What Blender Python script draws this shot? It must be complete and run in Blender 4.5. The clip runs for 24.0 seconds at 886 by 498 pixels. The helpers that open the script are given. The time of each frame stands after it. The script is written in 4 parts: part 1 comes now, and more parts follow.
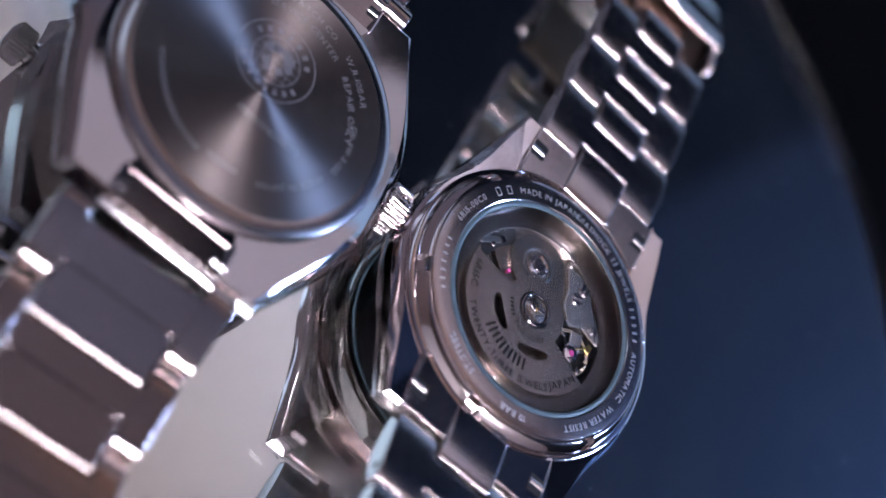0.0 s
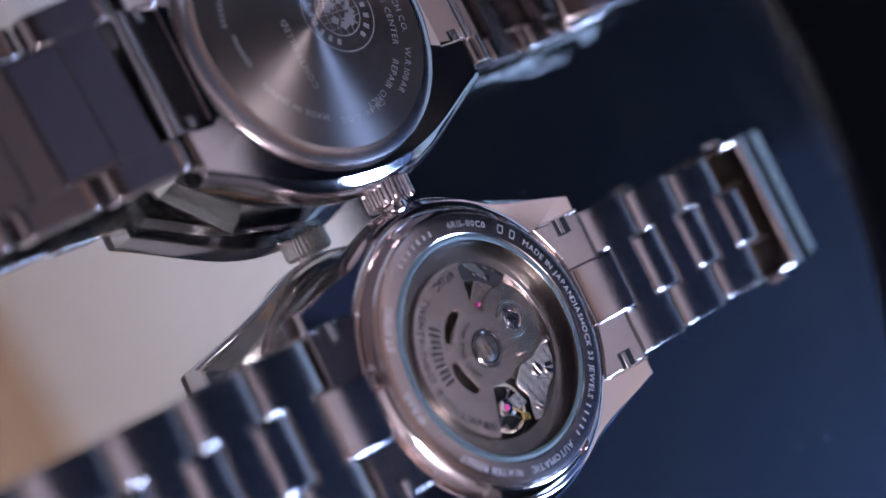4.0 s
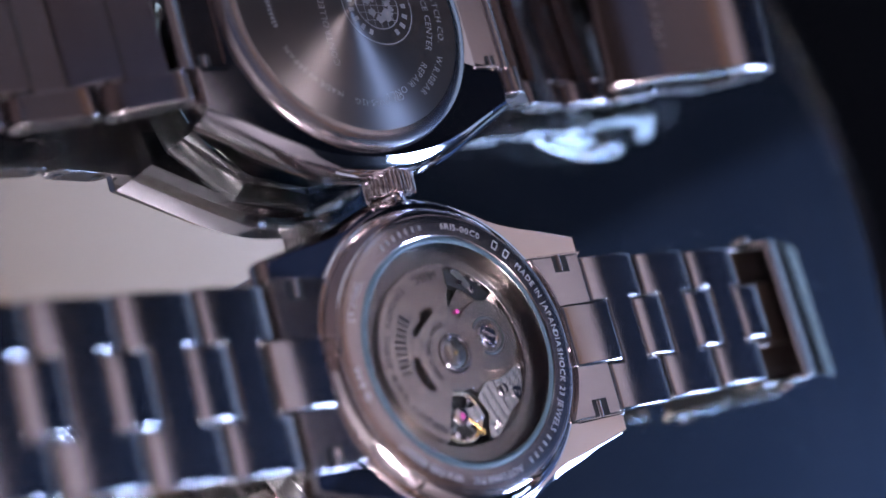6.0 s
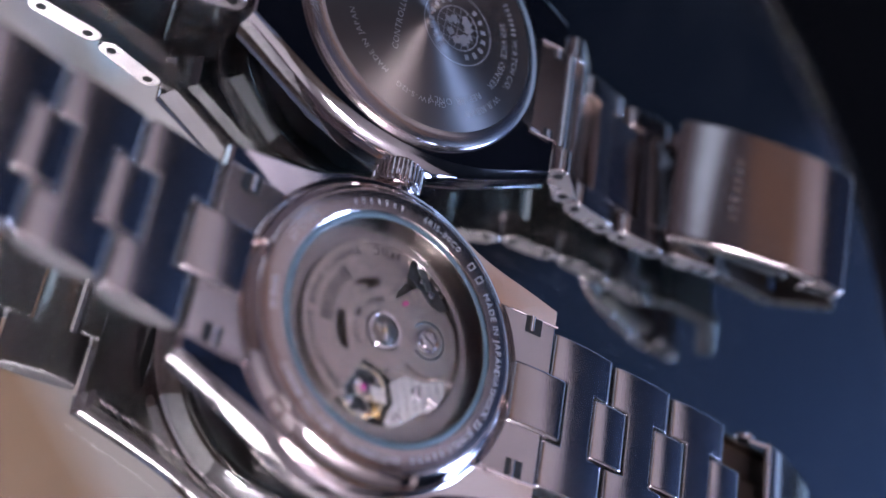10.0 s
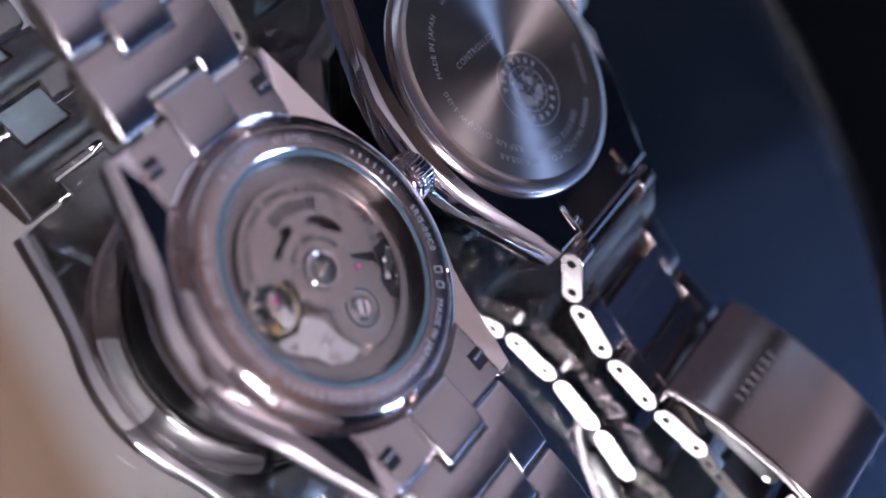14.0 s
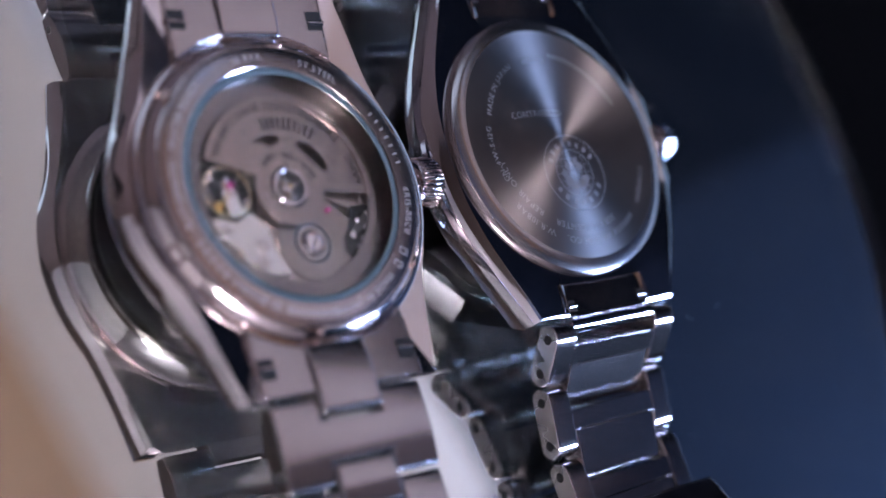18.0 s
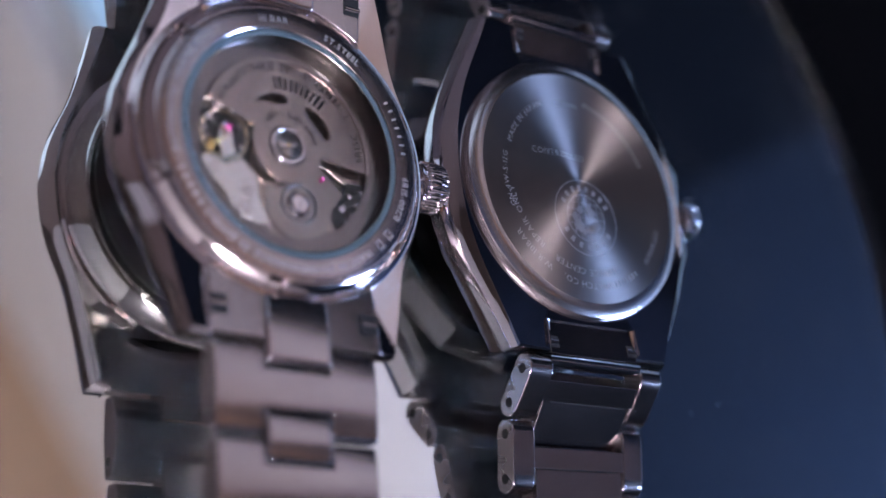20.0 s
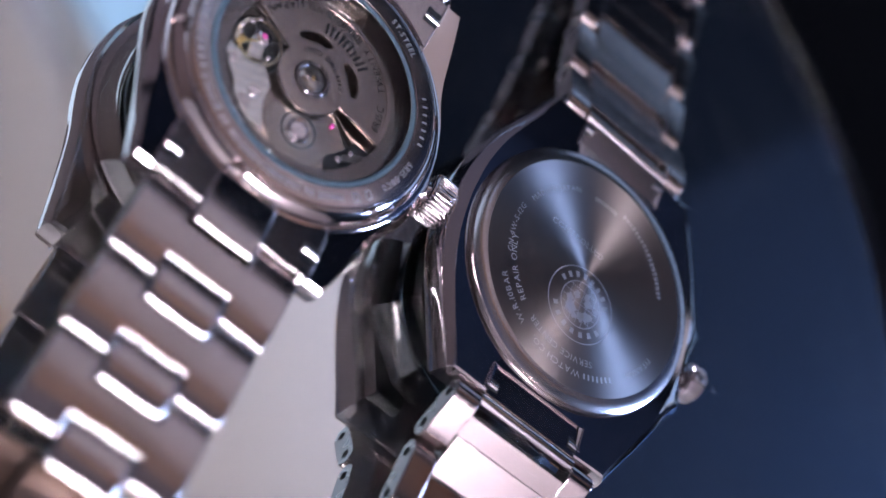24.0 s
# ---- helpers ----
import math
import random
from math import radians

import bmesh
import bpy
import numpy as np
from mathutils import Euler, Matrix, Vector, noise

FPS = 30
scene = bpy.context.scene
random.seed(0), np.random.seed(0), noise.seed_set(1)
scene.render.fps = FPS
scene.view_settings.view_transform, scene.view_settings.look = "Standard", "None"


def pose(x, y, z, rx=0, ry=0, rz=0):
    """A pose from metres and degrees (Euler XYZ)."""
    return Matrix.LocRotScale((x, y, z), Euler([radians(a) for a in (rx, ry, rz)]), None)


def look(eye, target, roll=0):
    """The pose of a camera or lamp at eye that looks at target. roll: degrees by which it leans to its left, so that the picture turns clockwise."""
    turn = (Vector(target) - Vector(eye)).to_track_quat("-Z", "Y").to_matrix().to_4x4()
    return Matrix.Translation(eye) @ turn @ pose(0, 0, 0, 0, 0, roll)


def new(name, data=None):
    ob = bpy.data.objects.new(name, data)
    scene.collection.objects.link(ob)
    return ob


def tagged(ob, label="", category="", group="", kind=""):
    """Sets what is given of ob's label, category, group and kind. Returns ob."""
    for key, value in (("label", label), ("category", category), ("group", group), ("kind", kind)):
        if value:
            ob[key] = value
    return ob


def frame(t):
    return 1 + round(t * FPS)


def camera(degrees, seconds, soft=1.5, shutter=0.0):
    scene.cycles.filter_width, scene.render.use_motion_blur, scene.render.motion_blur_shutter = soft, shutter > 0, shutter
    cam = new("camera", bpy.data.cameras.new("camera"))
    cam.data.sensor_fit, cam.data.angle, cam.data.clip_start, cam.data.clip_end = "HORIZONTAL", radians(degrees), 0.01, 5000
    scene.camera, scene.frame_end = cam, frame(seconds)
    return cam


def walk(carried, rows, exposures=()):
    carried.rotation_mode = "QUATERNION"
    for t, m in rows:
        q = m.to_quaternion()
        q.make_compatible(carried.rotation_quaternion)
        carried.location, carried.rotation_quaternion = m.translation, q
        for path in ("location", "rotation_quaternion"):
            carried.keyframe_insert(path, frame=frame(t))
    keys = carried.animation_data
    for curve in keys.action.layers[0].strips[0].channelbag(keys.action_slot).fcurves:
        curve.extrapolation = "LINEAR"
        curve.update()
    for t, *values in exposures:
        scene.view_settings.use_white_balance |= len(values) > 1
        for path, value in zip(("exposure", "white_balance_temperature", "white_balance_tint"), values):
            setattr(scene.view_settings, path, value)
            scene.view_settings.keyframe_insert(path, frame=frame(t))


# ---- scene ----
# All small sizes below are in millimetres and pass through S.
S = 0.001
SPEED = 7.374            # degrees a second, clockwise from above
LENGTH = 24.0

cam = camera(33.0, LENGTH, 1.5)
# glass top of the turntable is z = 0, its axis x = y = 0
CAM_ROT = Matrix(((0.4775, -0.8786, 0.0), (0.6509, 0.3537, -0.6717), (0.5902, 0.3207, 0.7408)))
CAM_POSE = Matrix.Translation((0.00620, -0.11627, 0.1358)) @ CAM_ROT.to_quaternion().to_matrix().to_4x4()
walk(cam, [(0.0, CAM_POSE), (LENGTH, CAM_POSE)])
cam.data.dof.use_dof = True
cam.data.dof.focus_distance = 0.1755
cam.data.dof.aperture_fstop = 10.0


def turn(t):
    return pose(0, 0, 0, 0, 0, -SPEED * t)


# ---------------------------------------------------------------- light
world = bpy.data.worlds.new("world")
scene.world = world
world.use_nodes = True
wn = world.node_tree
sky = wn.nodes.new("ShaderNodeTexSky")
sky.sky_type = "NISHITA"
sky.sun_disc = False
sky.sun_elevation, sky.sun_rotation = radians(35), radians(200)
wn.links.new(sky.outputs[0], wn.nodes["Background"].inputs["Color"])
wn.nodes["Background"].inputs["Strength"].default_value = 0.1


def area(name, where, target, sx, sy, watts, colour):
    data = bpy.data.lights.new(name, "AREA")
    data.shape, data.size, data.size_y, data.energy, data.color = "RECTANGLE", sx, sy, watts, colour
    ob = new(name, data)
    ob.matrix_world = look(where, target)
    return ob


ROOM = (-1.08, 1.02, -2.2, 1.2, -0.45, 2.55)     # x, x, y, y, floor, ceiling
EDGE = 1.45                                   # top of the navy part of the north wall
WIN = (0.66, 1.16, 0.46, 0.86)                # the window in the east wall: y, y, z, z
LAMP = (0.80, -0.78, 1.15)
LAMP_R, LAMP_GLOW = 0.17, 140.0
SKY_GLOW = 0.78
area("window_light", (ROOM[1] + 0.03, (WIN[0] + WIN[1]) / 2, (WIN[2] + WIN[3]) / 2), (0.4, 1.1, 0.66), 0.46, 0.36, 92, (0.36, 0.54, 1.0))
scene.view_settings.exposure = 0.16
scene.cycles.max_bounces, scene.cycles.glossy_bounces, scene.cycles.transparent_max_bounces = 16, 12, 16


# ---------------------------------------------------------------- materials
def material(name):
    m = bpy.data.materials.new(name)
    m.use_nodes = True
    return m, m.node_tree.nodes, m.node_tree.links, m.node_tree.nodes["Principled BSDF"]


def metal(name, colour, rough, brushed=0.0, axis=0, wear=0.025, aniso=0.0, stripes=None):
    """A steel or titanium surface: fine brushing along one axis, faint stains, uneven gloss."""
    m, n, l, b = material(name)
    b.inputs["Metallic"].default_value = 1.0
    co = n.new("ShaderNodeTexCoord")
    big = n.new("ShaderNodeTexNoise")
    big.inputs["Scale"].default_value, big.inputs["Detail"].default_value = 160, 3
    l.new(co.outputs["Object"], big.inputs["Vector"])
    ramp = n.new("ShaderNodeMapRange")
    ramp.inputs["From Min"].default_value, ramp.inputs["From Max"].default_value = 0.3, 0.7
    ramp.inputs["To Min"].default_value, ramp.inputs["To Max"].default_value = rough * (1 - 3 * wear), rough * (1 + 4 * wear)
    l.new(big.outputs["Fac"], ramp.inputs["Value"])
    l.new(ramp.outputs["Result"], b.inputs["Roughness"])
    mix = n.new("ShaderNodeMix")
    mix.data_type = "RGBA"
    mix.inputs[6].default_value = (*colour, 1)
    mix.inputs[7].default_value = (*[c * (1 - 1.6 * wear) for c in colour], 1)
    l.new(big.outputs["Fac"], mix.inputs[0])
    l.new(mix.outputs[2], b.inputs["Base Color"])
    if brushed:
        mp = n.new("ShaderNodeMapping")
        sc = [9000.0, 9000.0, 9000.0]
        sc[axis] = 350.0
        mp.inputs["Scale"].default_value = sc
        l.new(co.outputs["Object"], mp.inputs["Vector"])
        fine = n.new("ShaderNodeTexNoise")
        fine.inputs["Scale"].default_value, fine.inputs["Detail"].default_value = 1.0, 3
        l.new(mp.outputs["Vector"], fine.inputs["Vector"])
        bump = n.new("ShaderNodeBump")
        bump.inputs["Strength"].default_value, bump.inputs["Distance"].default_value = brushed, 0.000005
        l.new(fine.outputs["Fac"], bump.inputs["Height"])
        l.new(bump.outputs["Normal"], b.inputs["Normal"])
    if stripes:
        # broad polished bands: degrees, width and depth in metres
        mp = n.new("ShaderNodeMapping")
        mp.inputs["Rotation"].default_value = (0, 0, radians(90 - stripes[0]))
        l.new(co.outputs["Object"], mp.inputs["Vector"])
        wave = n.new("ShaderNodeTexWave")
        wave.wave_type, wave.bands_direction, wave.wave_profile = "BANDS", "X", "TRI"
        wave.inputs["Scale"].default_value, wave.inputs["Distortion"].default_value = math.pi / 10 / stripes[1], 0.0
        l.new(mp.outputs["Vector"], wave.inputs["Vector"])
        band = n.new("ShaderNodeBump")
        band.inputs["Strength"].default_value, band.inputs["Distance"].default_value = 1.0, stripes[2]
        l.new(wave.outputs["Fac"], band.inputs["Height"])
        if brushed:
            l.new(band.outputs["Normal"], bump.inputs["Normal"])
        else:
            l.new(band.outputs["Normal"], b.inputs["Normal"])
    if aniso:
        tan = n.new("ShaderNodeTangent")
        tan.direction_type, tan.axis = "RADIAL", "Z"
        l.new(tan.outputs["Tangent"], b.inputs["Tangent"])
        b.inputs["Anisotropic"].default_value = aniso
        b.inputs["Anisotropic Rotation"].default_value = 0.25
    return m


def plain(name, colour, rough=0.5, metallic=0.0, grain=60.0, amount=0.12, emit=0.0, gloss=0.5):
    m, n, l, b = material(name)
    b.inputs["Roughness"].default_value, b.inputs["Metallic"].default_value = rough, metallic
    b.inputs["Specular IOR Level"].default_value = gloss
    co = n.new("ShaderNodeTexCoord")
    no = n.new("ShaderNodeTexNoise")
    no.inputs["Scale"].default_value, no.inputs["Detail"].default_value = grain, 6
    l.new(co.outputs["Object"], no.inputs["Vector"])
    mix = n.new("ShaderNodeMix")
    mix.data_type = "RGBA"
    mix.inputs[6].default_value = (*[c * (1 - amount) for c in colour], 1)
    mix.inputs[7].default_value = (*[min(1, c * (1 + amount)) for c in colour], 1)
    l.new(no.outputs["Fac"], mix.inputs[0])
    l.new(mix.outputs[2], b.inputs["Base Color"])
    if emit:
        b.inputs["Emission Color"].default_value = (*colour, 1)
        b.inputs["Emission Strength"].default_value = emit
    return m


def glass(name, colour, rough=0.0, ior=1.5):
    m, n, l, b = material(name)
    b.inputs["Base Color"].default_value = (*colour, 1)
    b.inputs["Transmission Weight"].default_value = 1.0
    b.inputs["Roughness"].default_value, b.inputs["IOR"].default_value = rough, ior
    return m


def smudged_glass(name, colour, rough=0.0):
    """Thin clear plate glass, glossier towards grazing, under a thin uneven film of wiped smears."""
    m, n, l, b = material(name)
    n.remove(b)
    clear = n.new("ShaderNodeBsdfTransparent")
    clear.inputs["Color"].default_value = (*colour, 1)
    shine = n.new("ShaderNodeBsdfGlossy")
    shine.inputs["Roughness"].default_value = rough
    face = n.new("ShaderNodeLayerWeight")
    power = n.new("ShaderNodeMath")
    power.operation, power.inputs[1].default_value = "POWER", 5.0
    l.new(face.outputs["Facing"], power.inputs[0])
    fres = n.new("ShaderNodeMath")
    fres.operation, fres.inputs[1].default_value, fres.inputs[2].default_value = "MULTIPLY_ADD", 0.96, 0.04
    l.new(power.outputs["Value"], fres.inputs[0])
    pane = n.new("ShaderNodeMixShader")
    l.new(fres.outputs["Value"], pane.inputs["Fac"])
    l.new(clear.outputs["BSDF"], pane.inputs[1])
    l.new(shine.outputs["BSDF"], pane.inputs[2])
    co = n.new("ShaderNodeTexCoord")
    warp = n.new("ShaderNodeTexNoise")
    warp.inputs["Scale"].default_value, warp.inputs["Detail"].default_value, warp.inputs["Distortion"].default_value = 26, 5, 2.2
    l.new(co.outputs["Object"], warp.inputs["Vector"])
    mp = n.new("ShaderNodeMapping")
    mp.inputs["Scale"].default_value = (1, 2.5, 1)
    mp.inputs["Rotation"].default_value = (0, 0, 0.9)
    l.new(co.outputs["Object"], mp.inputs["Vector"])
    streak = n.new("ShaderNodeTexNoise")
    streak.inputs["Scale"].default_value, streak.inputs["Detail"].default_value, streak.inputs["Distortion"].default_value = 38, 6, 1.2
    l.new(mp.outputs["Vector"], streak.inputs["Vector"])
    mul = n.new("ShaderNodeMath")
    mul.operation = "MULTIPLY"
    l.new(warp.outputs["Fac"], mul.inputs[0])
    l.new(streak.outputs["Fac"], mul.inputs[1])
    amt = n.new("ShaderNodeMapRange")
    amt.inputs["From Min"].default_value, amt.inputs["From Max"].default_value = 0.22, 0.48
    amt.inputs["To Min"].default_value, amt.inputs["To Max"].default_value = 0.0, 0.005
    l.new(mul.outputs["Value"], amt.inputs["Value"])
    film = n.new("ShaderNodeBsdfDiffuse")
    film.inputs["Color"].default_value = (0.55, 0.58, 0.62, 1)
    mix = n.new("ShaderNodeMixShader")
    l.new(amt.outputs["Result"], mix.inputs["Fac"])
    l.new(pane.outputs["Shader"], mix.inputs[1])
    l.new(film.outputs["BSDF"], mix.inputs[2])
    l.new(mix.outputs["Shader"], n["Material Output"].inputs["Surface"])
    return m


STEEL = metal("brushed_steel", (0.48, 0.442, 0.448), 0.15, 0.55, 0)
POLISHED = metal("polished_steel", (0.771, 0.706, 0.706), 0.07)
RING = metal("case_back_steel", (0.545, 0.476, 0.472), 0.18, aniso=0.55)
TITAN = metal("brushed_titanium", (0.346, 0.296, 0.289), 0.15, 0.2, 0)
TITAN_POL = metal("polished_titanium", (0.548, 0.523, 0.535), 0.07)
TURNED = metal("turned_titanium", (0.15, 0.131, 0.129), 0.5, aniso=0.9)
ROTOR = metal("rotor_steel", (0.458, 0.384, 0.35), 0.22, 0.12, 0, stripes=(67, 0.0028, 0.000012))
PLATE = metal("bridge_steel", (0.468, 0.399, 0.36), 0.2, 0.1, 1, stripes=(22.7, 0.0011, 0.00001))
# Steel with shade put into its base colour, mostly for parts inside the movement.
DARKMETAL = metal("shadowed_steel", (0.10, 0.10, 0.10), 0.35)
# Dark brown base colour stands in for the shade inside the steel clasp.
BROWNED = metal("shaded_brown_steel", (0.18, 0.132, 0.108), 0.32)
GOLD = metal("brass", (0.75, 0.50, 0.18), 0.22)
# Solid black put in where only shade fills pits, gaps and holes.
BLACK = plain("black_gap_shade", (0.010, 0.010, 0.011), 0.8, gloss=0.1)
INK = plain("black_ink", (0.008, 0.008, 0.008), 0.8, gloss=0.0)
RUBY = plain("ruby", (0.22, 0.03, 0.10), 0.15)
LETTER = metal("etched_steel", (0.702, 0.691, 0.702), 0.4)
SIDES = {"brushed_titanium": metal("smooth_titanium", (0.42, 0.385, 0.385), 0.26), "brushed_steel": metal("smooth_steel", (0.6, 0.57, 0.57), 0.13)}
ETCH = metal("etched_clasp", (0.43, 0.39, 0.385), 0.26)
# Near-black base colour dims the blades below the cover, in place of shade.
BLADE = metal("shaded_dull_titanium", (0.045, 0.04, 0.038), 0.42)
EMBLEM = metal("etched_emblem", (0.416, 0.399, 0.416), 0.45)
COCK = metal("striped_cock_steel", (0.9, 0.8614, 0.81), 0.2, stripes=(22.7, 0.0011, 0.00001))
LETTER_T = metal("etched_titanium", (0.45, 0.43, 0.44), 0.45)
GASKET = plain("pale_blue_gasket", (0.045, 0.07, 0.085), 0.3)
CRYSTAL = glass("sapphire", (0.97, 0.98, 0.98), 0.0, 1.25)
MIRROR_GLASS = smudged_glass("green_float_glass", (0.935, 0.955, 0.945))
SILVER = metal("silvering", (0.91, 0.92, 0.90), 0.012, wear=0.0)
RINGIN = metal("inner_ring_steel", (0.324, 0.29, 0.279), 0.18, aniso=0.4)
# Steel darkened in its base colour for the shade deep in case and clasp.
WELL = metal("shaded_wall_steel", (0.128, 0.11, 0.101), 0.15)
SHOULDER = metal("shoulder_steel", (0.711, 0.625, 0.609), 0.1)
WHEEL = metal("dark_wheel_steel", (0.45, 0.405, 0.375), 0.2, aniso=0.5)
GOLDISH = metal("pale_gold", (0.9, 0.7909, 0.6), 0.25)
TITAN_RIM = metal("rim_titanium", (0.465, 0.417, 0.411), 0.2)
DIAL = plain("dark_dial", (0.02, 0.02, 0.025), 0.3)


# ---------------------------------------------------------------- mesh helpers
ROUNDED = {"link", "link_centre", "end_link", "end_link_centre", "clasp", "clasp_floor", "clasp_wall", "clasp_blade", "clasp_plate", "bridge", "balance_cock", "balance_bridge", "rotor", "tabletop", "lever"}


def part(name, bm, mat, parent, label="", smooth=True, angle=32, even=False):
    """Links a bmesh (in millimetres) as one mesh object under a thing or a part. even: flat faces stay flat up to their rounded edges."""
    even = even or name in ROUNDED
    for v in bm.verts:
        v.co *= S
    bmesh.ops.recalc_face_normals(bm, faces=bm.faces)
    me = bpy.data.meshes.new(name)
    if smooth:
        for f in bm.faces:
            f.smooth = True
        lim = radians(angle)
        for e in bm.edges:
            if len(e.link_faces) == 2 and e.calc_face_angle(0) > lim:
                e.smooth = False
    weights = None
    if even:
        weights = []
        for v in bm.verts:
            nrm = Vector((0, 0, 0))
            for f in v.link_faces:
                nrm += f.normal * f.calc_area() ** 1.5
            weights.append(nrm.normalized())
        for e in bm.edges:
            e.smooth = True
    bm.to_mesh(me)
    bm.free()
    if weights:
        me.normals_split_custom_set_from_vertices(weights)
    me.materials.append(mat)
    if mat.name in SIDES:
        # the narrow side faces are smooth, only the broad ones are brushed
        me.materials.append(SIDES[mat.name])
        for p in me.polygons:
            if abs(p.normal.x) > 0.75:
                p.material_index = 1
    ob = new(name, me)
    ob.parent = parent
    if label:
        tagged(ob, label)
    if name in ("engraving", "emblem", "emblem_land", "clasp_engraving"):
        tagged(ob, kind="stuff")
    return ob


def mm(m):
    m = m.copy()
    m.translation = m.translation * S
    return m


def empty(name, label, category, kind="", group=""):
    return tagged(new(name), label, category, group, kind)


def lathe(profile, seg=96, a0=0.0, a1=360.0, cx=0.0, cy=0.0):
    """Turns (radius, height) pairs round z."""
    bm = bmesh.new()
    full = abs(a1 - a0) >= 359.9
    n = seg if full else seg + 1
    rings = []
    for r, z in profile:
        if r < 1e-6 and full:
            rings.append([bm.verts.new((cx, cy, z))])
        else:
            rings.append([bm.verts.new((cx + r * math.cos(radians(a0 + (a1 - a0) * i / seg)), cy + r * math.sin(radians(a0 + (a1 - a0) * i / seg)), z)) for i in range(n)])
    for a, b in zip(rings, rings[1:]):
        for i in range(seg):
            j = (i + 1) % n
            if len(a) == 1 and len(b) == 1:
                continue
            if len(a) == 1:
                bm.faces.new((a[0], b[i], b[j]))
            elif len(b) == 1:
                bm.faces.new((a[i], a[j], b[0]))
            else:
                bm.faces.new((a[i], a[j], b[j], b[i]))
    if not full:
        bm.faces.new([r[0] for r in rings if len(r) > 1])
        bm.faces.new([r[-1] for r in rings if len(r) > 1])
    return bm


def prism(poly, z0, z1, bev=0.15, seg=2, top=None):
    """A plan outline drawn up from z0 to z1 with rounded edges; top(x, y) may bend the upper face."""
    bm = bmesh.new()
    lo = [bm.verts.new((x, y, z0 if not callable(z0) else z0(x, y))) for x, y in poly]
    hi = [bm.verts.new((x, y, z1 if not callable(z1) else z1(x, y))) for x, y in poly]
    n = len(poly)
    bm.faces.new(lo[::-1])
    bm.faces.new(hi)
    for i in range(n):
        j = (i + 1) % n
        bm.faces.new((lo[i], lo[j], hi[j], hi[i]))
    bmesh.ops.recalc_face_normals(bm, faces=bm.faces)
    if bev:
        es = [e for e in bm.edges if e.calc_face_angle(0) > radians(28)]
        bmesh.ops.bevel(bm, geom=es, offset=bev, segments=seg, affect="EDGES", profile=0.5, clamp_overlap=True)
    return bm


def side_prism(poly, x0, x1, bev=0.15, seg=2):
    """A side outline of (y, z) pairs drawn across from x0 to x1 with rounded edges."""
    bm = bmesh.new()
    a = [bm.verts.new((x0, y, z)) for y, z in poly]
    b = [bm.verts.new((x1, y, z)) for y, z in poly]
    n = len(poly)
    bm.faces.new(a[::-1])
    bm.faces.new(b)
    for i in range(n):
        j = (i + 1) % n
        bm.faces.new((a[i], a[j], b[j], b[i]))
    bmesh.ops.recalc_face_normals(bm, faces=bm.faces)
    if bev:
        es = [e for e in bm.edges if e.calc_face_angle(0) > radians(35)]
        bmesh.ops.bevel(bm, geom=es, offset=bev, segments=seg, affect="EDGES", profile=0.5, clamp_overlap=True)
    return bm


def box(x0, x1, y0, y1, z0, z1, bev=0.12, seg=2):
    return prism([(x0, y0), (x1, y0), (x1, y1), (x0, y1)], z0, z1, bev, seg)


def join(*bms):
    out = bmesh.new()
    for b in bms:
        me = bpy.data.meshes.new("tmp")
        b.to_mesh(me)
        b.free()
        out.from_mesh(me)
        bpy.data.meshes.remove(me)
    return out


def cyl(r, p0, p1, seg=24, bev=0.0):
    """A round bar from p0 to p1."""
    a, b = Vector(p0), Vector(p1)
    h = (b - a).length
    prof = [(0, 0), (r - bev, 0), (r, bev), (r, h - bev), (r - bev, h), (0, h)] if bev else [(0, 0), (r, 0), (r, h), (0, h)]
    bm = lathe(prof, seg)
    bm.transform(Matrix.Translation(a) @ (b - a).to_track_quat("Z", "Y").to_matrix().to_4x4())
    return bm


GLYPHS = {}


def glyph(ch):
    """The mesh data of one built-in letter: points, faces, width, at height 1."""
    if ch not in GLYPHS:
        cu = bpy.data.curves.new("glyph", "FONT")
        cu.body, cu.size, cu.resolution_u = ch, 1.0, 2
        ob = bpy.data.objects.new("glyph", cu)
        me = ob.to_mesh()
        pts = [tuple(v.co[:2]) for v in me.vertices]
        fcs = [tuple(p.vertices) for p in me.polygons]
        ob.to_mesh_clear()
        bpy.data.objects.remove(ob)
        bpy.data.curves.remove(cu)
        xs = [p[0] for p in pts] or [0, 0.3]
        GLYPHS[ch] = (pts, fcs, min(xs), max(xs))
    return GLYPHS[ch]


def arc_text(text, radius, middle, height, z, inward=True, stretch=1.0, gap=0.16):
    """Letters along a circle. middle: degrees of the text's middle; inward: letter feet point to the centre (read clockwise)."""
    widths = []
    for ch in text:
        g = glyph(ch)
        widths.append((0.34 if ch == " " else g[3] - g[2] + gap) * height * stretch * 1.4)
    total = sum(widths)
    bm = bmesh.new()
    s = 0.0
    for ch, wd in zip(text, widths):
        mid = s + wd / 2 - total / 2
        s += wd
        if ch == " ":
            continue
        pts, fcs, x0, x1 = glyph(ch)
        a = radians(middle) - mid / radius if inward else radians(middle) + mid / radius
        vs = []
        for x, y in pts:
            px, py = (x - (x0 + x1) / 2) * height * 1.4 * stretch, y * height * 1.4
            r = radius + py if inward else radius - py
            t = a - px / radius if inward else a + px / radius
            vs.append(bm.verts.new((r * math.cos(t), r * math.sin(t), z)))
        for f in fcs:
            try:
                bm.faces.new([vs[i] for i in f])
            except ValueError:
                pass
    return bm


